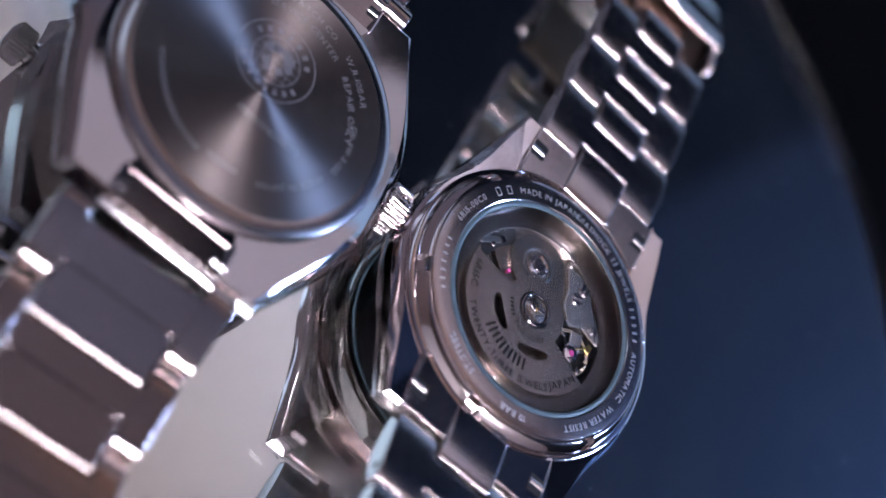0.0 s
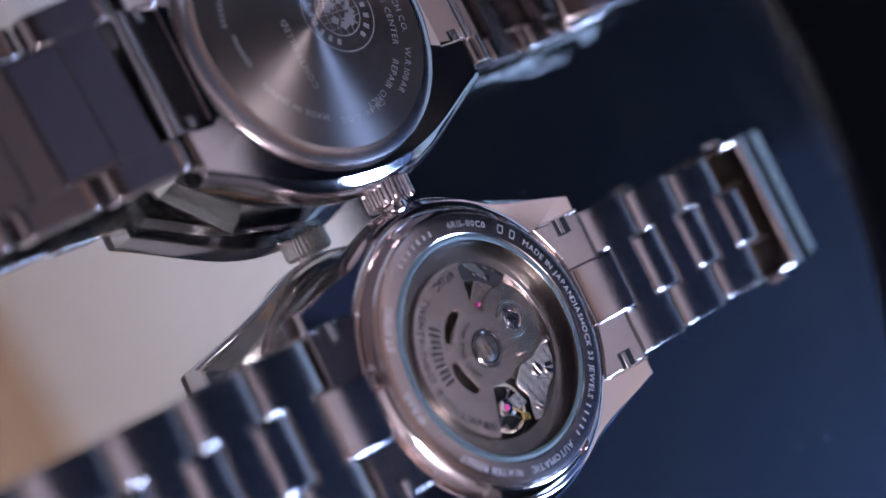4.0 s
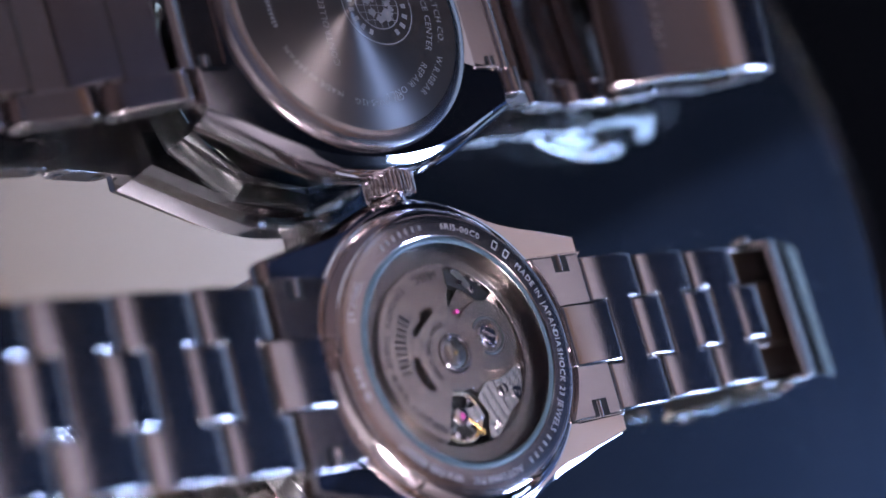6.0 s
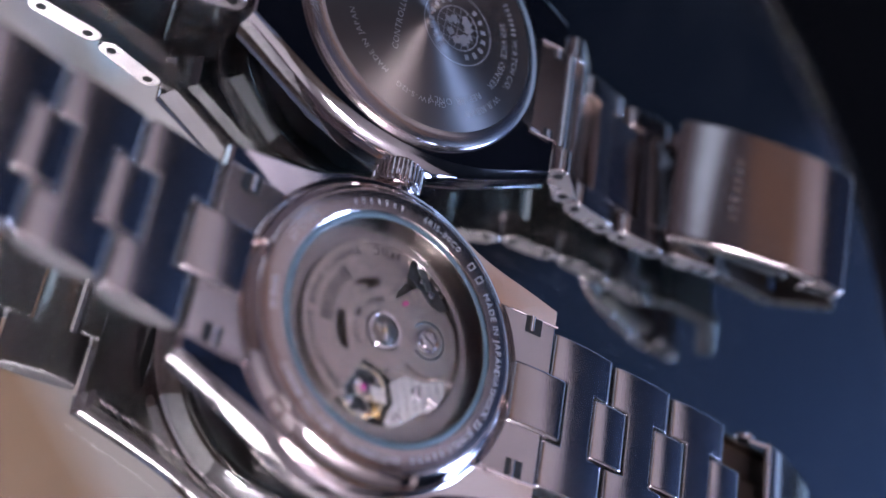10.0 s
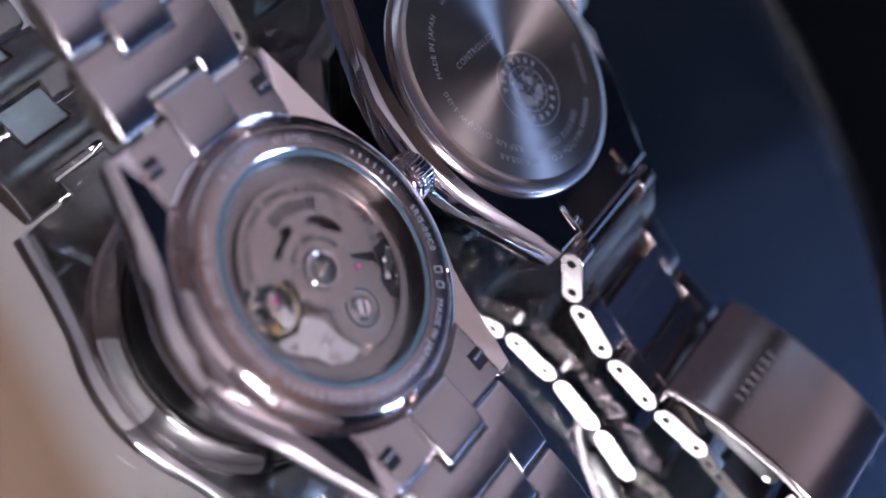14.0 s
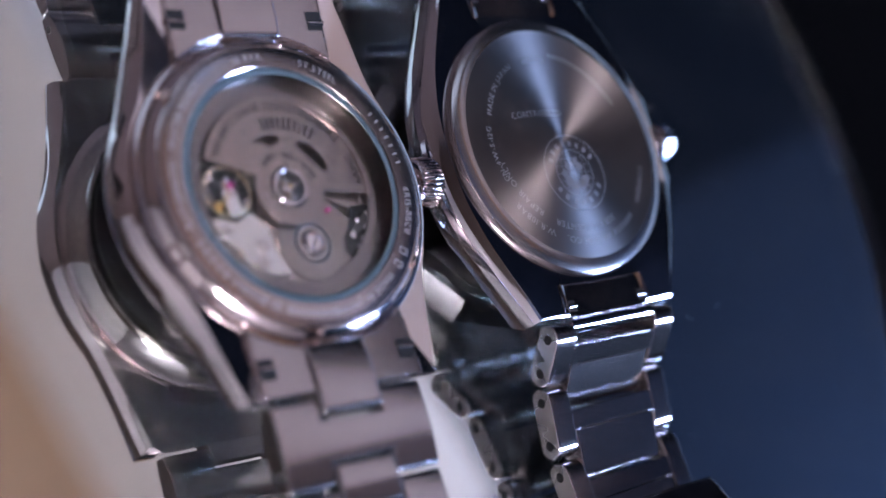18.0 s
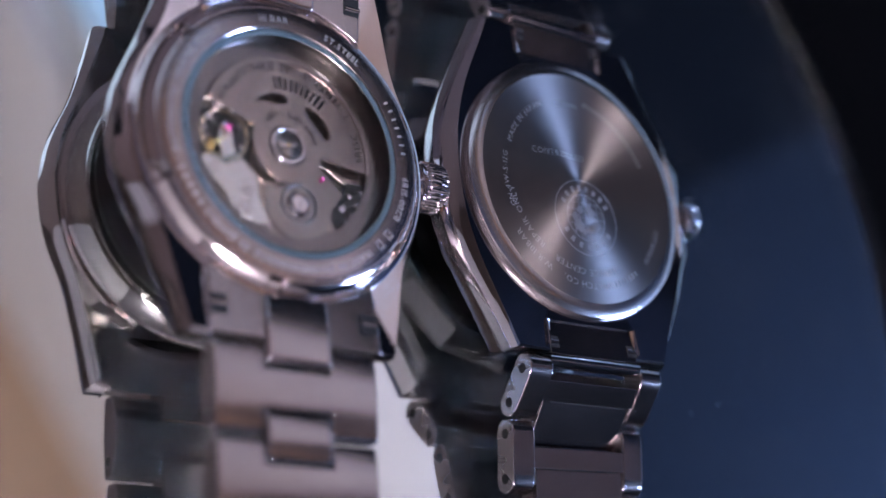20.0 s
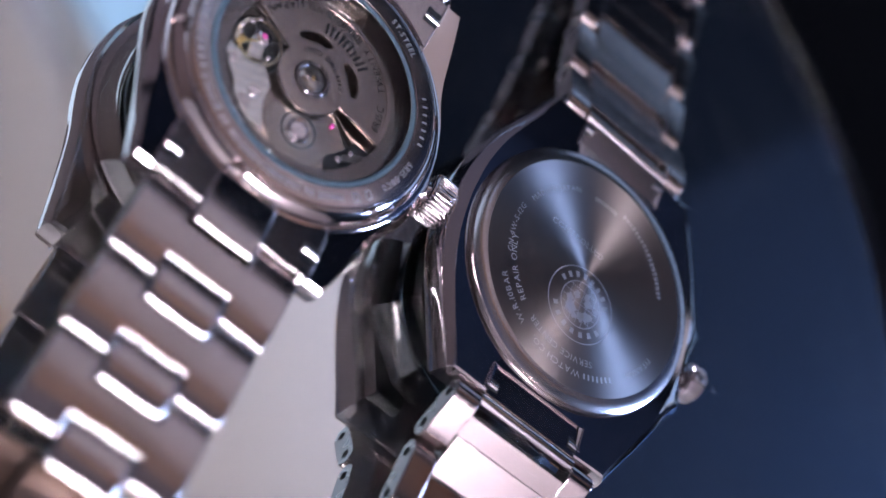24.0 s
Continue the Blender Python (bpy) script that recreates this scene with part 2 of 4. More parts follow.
def arc_bars(radius, start, end, height, z, count, seed=1, fill=0.7):
    """Plain bars in place of writing that is not spelled out."""
    rnd = random.Random(seed)
    bm = bmesh.new()
    step = (end - start) / count
    for i in range(count):
        a0 = start + step * (i + 0.5 - fill / 2)
        a1 = start + step * (i + 0.5 + fill / 2)
        h = height * rnd.uniform(0.85, 1.0)
        v = [bm.verts.new((r * math.cos(radians(a)), r * math.sin(radians(a)), z)) for r, a in ((radius, a0), (radius, a1), (radius + h, a1), (radius + h, a0))]
        bm.faces.new(v)
    return bm


# ---------------------------------------------------------------- the room
def slab(name, lo, hi, mat, label, kind="structure", parent=None):
    bm = box(lo[0] * 1000, hi[0] * 1000, lo[1] * 1000, hi[1] * 1000, lo[2] * 1000, hi[2] * 1000, 0)
    ob = part(name, bm, mat, parent, label, smooth=False)
    return tagged(ob, kind=kind)


X0, X1, Y0, Y1, ZF, ZC = ROOM
NAVY = plain("navy_wall_paint", (0.0072, 0.0096, 0.0154), 0.9, 0, 3.0, 0.25, gloss=0.0)
# Navy darkened in its colour where the window's light should fall off.
NAVY_SHADED = plain("shaded_navy_wall_paint", (0.0033, 0.0041, 0.0062), 0.9, 0, 3.0, 0.25, gloss=0.0)
CREAM = plain("cream_wall_paint", (0.4712, 0.4092, 0.3844), 0.8, 0, 2.0, 0.06, gloss=0.1)
WOODFLOOR = plain("dark_floor", (0.08, 0.055, 0.04), 0.5, 0, 5.0, 0.2)
CLOTH = plain("black_cloth", (0.0016, 0.0016, 0.0018), 0.95, 0, 900.0, 0.3, gloss=0.0)
ORANGE = plain("orange_wood", (0.31, 0.1674, 0.0868), 0.5, 0, 8.0, 0.2)
CLOUD = plain("pink_grey_paint", (0.0806, 0.062, 0.06014), 0.9, 0, 2.0, 0.06, gloss=0.0)
PALE = plain("blue_grey_paint", (0.0775, 0.0899, 0.1302), 0.9, 0, 2.0, 0.06, gloss=0.0)
DUSK = plain("dark_brown_paint", (0.0372, 0.0279, 0.02542), 0.9, 0, 2.0, 0.1, gloss=0.0)
SAND = plain("grey_paint", (0.36, 0.355, 0.37), 0.9, 0, 2.0, 0.08, gloss=0.0)
TAUPE = plain("taupe_paint", (0.15, 0.125, 0.12), 0.9, 0, 2.0, 0.1, gloss=0.0)
MIST = plain("lavender_grey_paint", (0.23, 0.221, 0.242), 0.9, 0, 2.0, 0.1, gloss=0.0)
FRAME = plain("white_frame", (0.75, 0.75, 0.76), 0.4)
GLOW = plain("lamp_globe_glass", (0.96, 0.885, 1.0), 0.5, 0, 5, 0.01, LAMP_GLOW)
T = 0.10
slab("floor", (X0, Y0, ZF - T), (X1, Y1, ZF), WOODFLOOR, "dark floor of the room")
slab("ceiling", (X0 - T, Y0 - T, ZC), (X1 + T, Y1 + T, ZC + T), PALE, "blue-grey painted ceiling")
slab("trim", (X0, Y1 - 0.34, ZC - 0.06), (X1, Y1, ZC - 0.004), ORANGE, "wide orange-brown wooden board along the ceiling")
slab("trim", (X0, Y1 - 1.1, ZC - 0.07), (X1, Y1 - 0.35, ZC - 0.004), TAUPE, "wide taupe board along the ceiling")
LW = (-0.40, 0.94, 0.12, 0.50)                # a long low window in the navy part: x, x, z, z
SHADE_EDGE = 0.08                                  # end of the north wall part painted darker in place of light falloff
wn_ = slab("wall_north", (SHADE_EDGE, Y1, LW[3]), (X1 + T, Y1 + T, EDGE), NAVY, "dark navy blue wall under a cream band")
slab("wall_piece", (X0 - T, Y1, LW[3]), (SHADE_EDGE, Y1 + T, EDGE), NAVY_SHADED, "navy wall part painted darker in place of light falloff", "", wn_)
slab("wall_piece", (X0 - T, Y1, ZF - T), (X1 + T, Y1 + T, LW[2]), NAVY, "", "", wn_)
slab("wall_piece", (X0 - T, Y1, LW[2]), (LW[0], Y1 + T, LW[3]), NAVY, "", "", wn_)
slab("wall_piece", (LW[1], Y1, LW[2]), (X1 + T, Y1 + T, LW[3]), NAVY, "", "", wn_)
win4 = tagged(new("window_4"), "long low window with pale blue daylight", "window", kind="structure")
for a, b, c, d in ((LW[0], LW[0] + 0.02, LW[2], LW[3]), (LW[1] - 0.02, LW[1], LW[2], LW[3]), (LW[0] + 0.02, LW[1] - 0.02, LW[2], LW[2] + 0.02), (LW[0] + 0.02, LW[1] - 0.02, LW[3] - 0.02, LW[3])):
    slab("window_frame", (a, Y1 + 0.05, c), (b, Y1 + 0.09, d), FRAME, "", "", win4)
HW = (-0.84, -0.47, 1.56, 1.92)               # a small high window in the cream band: x, x, z, z
slab("wall_band", (HW[1], Y1, EDGE), (0.36, Y1 + T, ZC), CREAM, "cream painted wall", "", wn_)
slab("wall_band", (0.36, Y1, EDGE), (X1 + T, Y1 + T, ZC), CLOUD, "dark brown painted wall", "", wn_)
slab("wall_band", (X0 - T, Y1, EDGE), (HW[0], Y1 + T, ZC), DUSK, "dark brown painted wall", "", wn_)
slab("wall_band", (HW[0], Y1, EDGE), (HW[1], Y1 + T, HW[2]), CREAM, "cream painted wall", "", wn_)
slab("wall_band", (HW[0], Y1, HW[3]), (HW[1], Y1 + T, ZC), CREAM, "cream painted wall", "", wn_)
slab("wall_south", (X0 - T, Y0 - T, ZF - T), (X1 + T, Y0, ZC), SAND, "grey painted wall")
# Added and unseen: darkens what the case flanks mirror from the camera side.
slab("ceiling_dark_panel", (X0, Y0, ZC - 0.05), (X1, -0.62, ZC - 0.004), DUSK, "unseen dark brown ceiling panel, added so the steel mirrors a dark camera")
VW = (0.0, 1.0, 1.42, 2.1)                   # a wide high window in the west wall: y, y, z, z
ww_ = slab("wall_west", (X0 - T, Y0, ZF - T), (X0, VW[0], ZC), CLOUD, "dark pinkish grey painted wall with a high window")
slab("wall_piece", (X0 - T, VW[1], ZF - T), (X0, Y1, ZC), CLOUD, "", "", ww_)
slab("wall_piece", (X0 - T, VW[0], ZF - T), (X0, VW[1], VW[2]), CLOUD, "", "", ww_)
slab("wall_piece", (X0 - T, VW[0], VW[3]), (X0, VW[1], ZC), CLOUD, "", "", ww_)
we_ = slab("wall_east", (X1, 0.1, ZF - T), (X1 + T, WIN[0], ZC), NAVY, "dark navy painted wall with a window")
slab("wall_piece", (X1, Y0, ZF - T), (X1 + T, 0.1, ZC), MIST, "lavender grey painted part", "", we_)
slab("wall_piece", (X1, WIN[1], ZF - T), (X1 + T, Y1, ZC), NAVY, "", "", we_)
slab("wall_piece", (X1, WIN[0], ZF - T), (X1 + T, WIN[1], WIN[2]), NAVY, "", "", we_)
slab("wall_piece", (X1, WIN[0], WIN[3]), (X1 + T, WIN[1], ZC), NAVY, "", "", we_)
win = tagged(new("window_1"), "white framed window with cool blue daylight", "window", kind="structure")
for a, b, c, d in ((WIN[0], WIN[0] + 0.04, WIN[2], WIN[3]), (WIN[1] - 0.04, WIN[1], WIN[2], WIN[3]), (WIN[0] + 0.04, WIN[1] - 0.04, WIN[2], WIN[2] + 0.04), (WIN[0] + 0.04, WIN[1] - 0.04, WIN[3] - 0.04, WIN[3])):
    slab("window_frame", (X1 + 0.05, a, c), (X1 + 0.09, b, d), FRAME, "", "", win)
win2 = tagged(new("window_2"), "small high window with pale blue daylight", "window", kind="structure")
for a, b, c, d in ((HW[0], HW[0] + 0.02, HW[2], HW[3]), (HW[1] - 0.02, HW[1], HW[2], HW[3]), (HW[0] + 0.02, HW[1] - 0.02, HW[2], HW[2] + 0.02), (HW[0] + 0.02, HW[1] - 0.02, HW[3] - 0.02, HW[3])):
    slab("window_frame", (a, Y1 + 0.05, c), (b, Y1 + 0.09, d), FRAME, "", "", win2)
win3 = tagged(new("window_3"), "wide high window with pale blue daylight", "window", kind="structure")
for a, b, c, d in ((VW[0], VW[0] + 0.03, VW[2], VW[3]), (VW[1] - 0.03, VW[1], VW[2], VW[3]), (VW[0] + 0.03, VW[1] - 0.03, VW[2], VW[2] + 0.03), (VW[0] + 0.03, VW[1] - 0.03, VW[3] - 0.03, VW[3])):
    slab("window_frame", (X0 - 0.09, a, c), (X0 - 0.05, b, d), FRAME, "", "", win3)
slab("backdrop_west", (-9.1, -6, -2), (-9.0, 8.8, 18), plain("pale_west_sky", (0.55, 0.66, 0.83), 1.0, 0, 0.2, 0.05, 1.43), "pale daylight outside the wide high window")
slab("backdrop", (-6, 9.0, -2), (6, 9.1, 16), plain("pale_sky", (0.31, 0.45, 0.68), 1.0, 0, 0.2, 0.05, SKY_GLOW), "pale blue daylight outside the high window")

lamp = empty("hanging_lamp", "round white glass globe lamp hanging on a cord, lit", "lamp")
lr = LAMP_R * 1000
part("globe", lathe([(0, -lr)] + [(lr * math.cos(radians(a)), lr * math.sin(radians(a))) for a in range(-80, 81, 10)] + [(0, lr)], 40), GLOW, lamp, "glowing white glass globe")
part("cap", lathe([(0, lr + 4), (26, lr + 4), (30, lr - 12), (0, lr - 12)], 32), FRAME, lamp)
part("cord", cyl(4, (0, 0, lr + 4), (0, 0, (ZC - LAMP[2]) * 1000)), CLOTH, lamp)
lamp.matrix_basis = pose(*LAMP)

table = empty("table", "table covered with black cloth", "table")
part("tabletop", box(-600, 600, -450, 450, -60, -34, 3), CLOTH, table, "black cloth covered top")
for sx in (-1, 1):
    for sy in (-1, 1):
        part("leg", box(sx * 550 - 25, sx * 550 + 25, sy * 400 - 25, sy * 400 + 25, ZF * 1000, -60, 3), CLOTH, table)

# ---------------------------------------------------------------- the turntable
base = empty("turntable_base", "round black plastic turntable base on a table", "turntable")
part("body", lathe([(0, -33.9), (84, -33.9), (88, -31), (88, -12), (85, -10), (60, -10), (60, -6.6), (0, -6.6)], 96), plain("black_plastic", (0.010, 0.010, 0.011), 0.45, 0, 400, 0.2), base)
disc = empty("mirror_disc", "round glass mirror plate of a turntable, faintly smudged", "mirror")
DISC_R = 98.6
plate = part("glass_plate", lathe([(0, -2.6), (DISC_R - 0.1, -2.6), (DISC_R, -2.5), (DISC_R, -0.1), (DISC_R - 0.1, 0), (0, 0)], 192), MIRROR_GLASS, disc, "clear greenish glass, silvered below")
plate.data.materials.append(SILVER)
for f in plate.data.polygons:
    f.material_index = 1 if f.normal.z < -0.9 else 0
part("backing", lathe([(0, -6.5), (DISC_R - 0.6, -6.5), (DISC_R - 0.6, -2.62), (0, -2.62)], 192), CLOTH, disc, "black painted back of the mirror")

rnd = random.Random(5)
specks = bmesh.new()
for i in range(70):
    r, a = DISC_R * 0.97 * math.sqrt(rnd.random()), rnd.uniform(0, math.tau)
    s = rnd.uniform(0.03, 0.085)
    bmesh.ops.create_icosphere(specks, subdivisions=1, radius=s, matrix=Matrix.Translation((r * math.cos(a), r * math.sin(a), s)) @ pose(0, 0, 0, 0, 0, rnd.uniform(0, 180)) @ Matrix.Diagonal((1, rnd.uniform(0.8, 2.2), 1, 1)))
dust = part("dust", specks, plain("pale_dust", (0.5, 0.5, 0.5), 0.9), None, "fine pale dust specks on the mirror glass")
tagged(dust, category="dust", kind="stuff")


# ---------------------------------------------------------------- steel watch with a glass back
def ring_pts(r, a0, a1, n, cx=0.0, cy=0.0):
    return [(cx + r * math.cos(radians(a0 + (a1 - a0) * i / n)), cy + r * math.sin(radians(a0 + (a1 - a0) * i / n))) for i in range(n + 1)]


def knurl(r, h, teeth, depth=0.32):
    """A fluted crown along z."""
    bm = bmesh.new()
    rings = []
    n = teeth * 6
    for z, k, d in ((-h / 2, 0.80, 0), (-h / 2 + 0.15, 0.88, 0.1), (-h / 2 + 0.4, 1.0, 1), (h / 2 - 0.4, 1.0, 1), (h / 2 - 0.15, 0.88, 0.1), (h / 2, 0.76, 0)):
        ring = []
        for i in range(n):
            rr = r * k - d * depth * (0, 0, 0.15, 1, 1, 0.15)[i % 6]
            a = 2 * math.pi * i / n
            ring.append(bm.verts.new((rr * math.cos(a), rr * math.sin(a), z)))
        rings.append(ring)
    for a, b in zip(rings, rings[1:]):
        for i in range(n):
            bm.faces.new((a[i], a[(i + 1) % n], b[(i + 1) % n], b[i]))
    bm.faces.new(rings[0][::-1])
    bm.faces.new(rings[-1])
    return bm


def gear(r, teeth, z0, z1, cx, cy, depth=0.25):
    poly = []
    for i in range(teeth * 2):
        rr = r - (depth if i % 2 else 0)
        a = math.pi * i / teeth
        poly.append((cx + rr * math.cos(a), cy + rr * math.sin(a)))
    return prism(poly, z0, z1, 0)


def screw(cx, cy, z, r=0.7, turn_=30):
    """A slotted screw head: two half discs with a slot between them."""
    a = radians(turn_)
    out = []
    for s in (1, -1):
        pts = [(r * math.cos(t), s * (0.12 + (r - 0.12) * math.sin(t))) for t in [math.pi * i / 10 for i in range(11)]]
        pts = [(cx + x * math.cos(a) - y * math.sin(a), cy + x * math.sin(a) + y * math.cos(a)) for x, y in pts]
        out.append(prism(pts if s > 0 else pts[::-1], z, z + 0.22, 0.05, 1))
    return join(*out)


def curved_plate(x0, x1, y0, y1, zt, thick, crown=0.25, bev=0.3, n=8):
    """A plate whose upper face bulges along y, drawn from x0 to x1, with rounded ends."""
    ym, h = (y0 + y1) / 2, (y1 - y0) / 2
    top = [(y0 + (y1 - y0) * i / n, zt - crown * ((y0 + (y1 - y0) * i / n - ym) / h) ** 2) for i in range(n + 1)]
    poly = top + [(y1, zt - thick), (y0, zt - thick)]
    return side_prism(poly, x0, x1, bev, 3)


def flat_box(x0, x1, y0, y1, z):
    bm = bmesh.new()
    bm.faces.new([bm.verts.new(p) for p in ((x0, y0, z), (x1, y0, z), (x1, y1, z), (x0, y1, z))])
    return bm


def steel_watch():
    w = empty("wrist_watch", "steel wrist watch lying face down, glass case back, open bracelet", "watch", group="watches on the mirror")
    curves = {
        "top": [(12.0, 22.2), (12.8, 19.2), (13.5, 16.2), (14.2, 13.2), (15.2, 10.3), (16.7, 7.5), (17.8, 3.9), (18.2, 0)],
        "shoulder": [(12.2, 22.5), (13.0, 19.3), (13.7, 16.2), (14.4, 13.2), (15.4, 10.4), (16.9, 7.6), (18.2, 3.9), (18.6, 0)],
        "mid": [(12.5, 22.5), (13.4, 19.2), (14.3, 16.1), (15.2, 13.1), (16.2, 10.3), (17.6, 7.5), (18.8, 3.9), (19.2, 0)],
        "low": [(12.4, 22.2), (13.4, 18.9), (14.4, 15.8), (15.4, 12.9), (16.4, 10.2), (17.6, 7.4), (18.8, 3.8), (19.2, 0)],
        "foot": [(11.8, 21.6), (12.8, 18.4), (13.9, 15.4), (15.0, 12.5), (16.0, 9.9), (17.2, 7.2), (18.2, 3.8), (18.6, 0)]}
    levels = []
    for z, key, tip, slope in ((8.6, "top", 22.2, 0.10), (8.3, "shoulder", 22.55, 0.10), (7.2, "mid", 22.6, 0.105), (5.2, "low", 22.3, 0.11), (3.7, "foot", 21.6, 0.135)):
        levels.append((lambda y, z=z, s=slope: z + s * max(0, abs(y) - 4), titan_outline(curves[key], tip, 14.6, inner=10.05)))
    levels = levels[:2] + rounded(levels[2:], 4)
    part("mid_case", stack(levels, (13.4, 8.6, 3.7, math.atan2(14.6, 10.05))), POLISHED, w, "polished steel case with four lugs", angle=24)
    part("bezel", lathe([(15.2, 3.6), (17.8, 3.6), (18.1, 3.2), (17.9, 2.8), (16.6, 1.2), (15.9, 0.9), (15.2, 0.9)], 160), POLISHED, w)
    part("crystal", lathe([(0, 0.02), (14.6, 0.02), (15.15, 0.5), (15.15, 1.6), (0, 1.6)], 96), CRYSTAL, w)
    part("dial", lathe([(0, 2.2), (15.1, 2.2), (15.1, 2.9), (0, 2.9)], 64), DIAL, w)
    # case back
    bm = lathe([(13.25, 8.5), (13.25, 10.8), (13.3, 11.08), (13.42, 11.16), (14.6, 11.15), (15.6, 11.1), (15.8, 11.05), (15.86, 10.95), (15.86, 8.5), (13.25, 8.5)], 240)
    back = part("case_back", bm, RING, w, "screwed steel case back ring with engraving")
    sh = lathe([(15.87, 8.5), (15.87, 10.9), (16.0, 10.92), (16.25, 10.82), (16.5, 10.65), (16.75, 10.42), (17.0, 10.12), (17.2, 9.8), (17.3, 9.55), (17.75, 9.5), (17.9, 9.4), (17.9, 8.5), (15.87, 8.5)], 240)
    for v in sh.verts:
        r, a = math.hypot(v.co.x, v.co.y), math.degrees(math.atan2(v.co.y, v.co.x)) % 60
        if r > 16.1 and v.co.z > 9.7 and abs(a - 22) < 3.1:
            v.co.z -= 0.8
    part("shoulder", sh, SHOULDER, back, "polished sloping shoulder with six wrench notches")
    part("gasket", lathe([(12.6, 10.5), (12.65, 11.0), (12.9, 11.1), (13.25, 11.0), (13.25, 10.5)], 160), GASKET, back, "pale blue ring round the glass")
    g = part("back_glass", lathe([(0, 10.75), (12.58, 10.75), (12.58, 11.05), (12.5, 11.12), (0, 11.15)], 96), CRYSTAL, back, "clear sapphire glass")
    g.visible_shadow = False
    Z = 11.16
    R = 14.05

    def zr(bm, lift=0.0):
        for v in bm.verts:
            r = math.hypot(v.co.x, v.co.y)
            v.co.z = float(np.interp(r, (13.42, 14.6, 15.6), (11.16, 11.15, 11.1))) + 0.02 + lift
        return bm
    for text, mid in (("MADE IN JAPAN", 111), ("DIASHOCK 23 JEWELS", 68), ("AUTOMATIC", 2), ("WATER RESIST", -35), ("10 BAR", -82), ("ST.STEEL", -118), ("6R15-00C0", 163)):
        part("engraving", zr(arc_text(text, R + 0.1, mid, 0.8, Z)), LETTER, back, "fine engraved writing", smooth=False)
    part("engraving", zr(arc_bars(R + 0.1, 21, 41, 0.75, Z, 5, 3, 0.22)), LETTER, back, "fine engraved writing", smooth=False)
    part("engraving", zr(arc_bars(R + 0.1, -176, -147, 0.65, Z, 7, 5, 0.18)), LETTER, back, "fine engraved writing", smooth=False)
    for a in (143, 136):
        fr = join(arc_bars(R, a - 2.0, a + 2.0, 0.16, Z, 1), arc_bars(R + 0.95, a - 2.0, a + 2.0, 0.16, Z, 1), arc_bars(R + 0.15, a - 1.6, a - 1.0, 0.85, Z, 1), arc_bars(R + 0.15, a + 1.0, a + 1.6, 0.85, Z, 1))
        part("engraving", zr(fr), LETTER, back, "fine engraved writing", smooth=False)
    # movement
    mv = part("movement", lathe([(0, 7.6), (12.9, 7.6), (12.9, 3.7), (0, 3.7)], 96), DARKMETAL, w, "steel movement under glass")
    part("movement_ring", lathe([(10.45, 7.6), (10.45, 9.1), (10.55, 9.2), (11.5, 9.22), (11.52, 9.16), (11.66, 9.16), (11.7, 9.24), (12.5, 9.26), (12.5, 7.6)], 160), RINGIN, mv, "satin steel ring round the movement")
    part("inner_wall", lathe([(12.5, 9.27), (12.42, 9.6), (12.5, 9.66), (12.5, 10.3), (12.58, 10.7), (13.2, 10.7), (13.2, 9.27)], 160), WELL, mv, "polished inner wall of the case back, shade put into its colour")
    part("main_plate", prism(ring_pts(10.4, 160, 335, 50) + [(4.6, -2.6), (2.0, -2.2), (-4.0, 0.4)], 7.6, 8.45, 0.08, 1), PLATE, mv, "striped steel plate under the rotor")
    # bridge over the free half, with a round bay for the balance
    pts = ring_pts(10.6, 30, 150, 40) + [(-6.4, 2.6), (-4.2, 0.6), (0.5, -2.0), (3.6, -0.4)]
    pts += [p for p in ring_pts(3.5, 195, 65, 14, 7.2, 0.4)]
    part("bridge", prism(pts, 7.6, 8.5, 0.12, 1), PLATE, mv, "striped steel bridge")
    part("ratchet_wheel", gear(4.25, 76, 8.52, 8.8, -1.7, 6.2, 0.2), WHEEL, mv, "toothed ratchet wheel")
    part("wheel_groove", lathe([(2.0, 8.80), (2.05, 8.83), (2.25, 8.83), (2.3, 8.80)], 40, cx=-1.7, cy=6.2), DARKMETAL, mv)
    part("wheel_hub", lathe([(0, 8.86), (1.0, 8.86), (1.1, 9.0), (1.3, 9.05), (1.5, 8.8), (0, 8.8)], 32, cx=-1.7, cy=6.2), POLISHED, mv)
    part("wheel_hub_screw", screw(-1.7, 6.2, 8.9, 0.85, 60), POLISHED, mv)
    cock = [(5.2, 2.2), (3.5, 4.0), (3.3, 6.4), (1.9, 9.4), (3.9, 9.4), (5.2, 8.9), (6.6, 7.9), (7.3, 6.5), (8.7, 5.2), (10.0, 3.6), (9.9, 2.5), (8.6, 2.7), (7.2, 3.2)]
    part("balance_cock", prism(cock[::-1], 8.6, 9.1, 0.12, 1), COCK, mv, "striped bright steel cock")
    for x, y, r, t in ((4.8, 6.0, 0.75, 20), (5.3, 7.9, 0.75, 75), (8.6, 4.0, 0.5, 40), (2.3, 9.6, 0.4, 10)):
        part("screw", screw(x, y, 9.1, r, t), POLISHED, mv)
    # Black disc stands in for shade under the balance.
    part("balance_shade", lathe([(0, 7.9), (3.45, 7.9), (3.5, 7.62), (0, 7.62)], 40, cx=7.1, cy=-0.4), BLACK, mv, "black disc for the shade under the balance")
    bal = part("balance_wheel", lathe([(2.55, 8.1), (2.55, 8.45), (2.9, 8.5), (3.0, 8.45), (3.0, 8.1), (2.55, 8.1)], 48, cx=7.0, cy=-0.4), GOLDISH, mv, "pale balance wheel")
    for k in range(2):
        a = radians(40 + 90 * k)
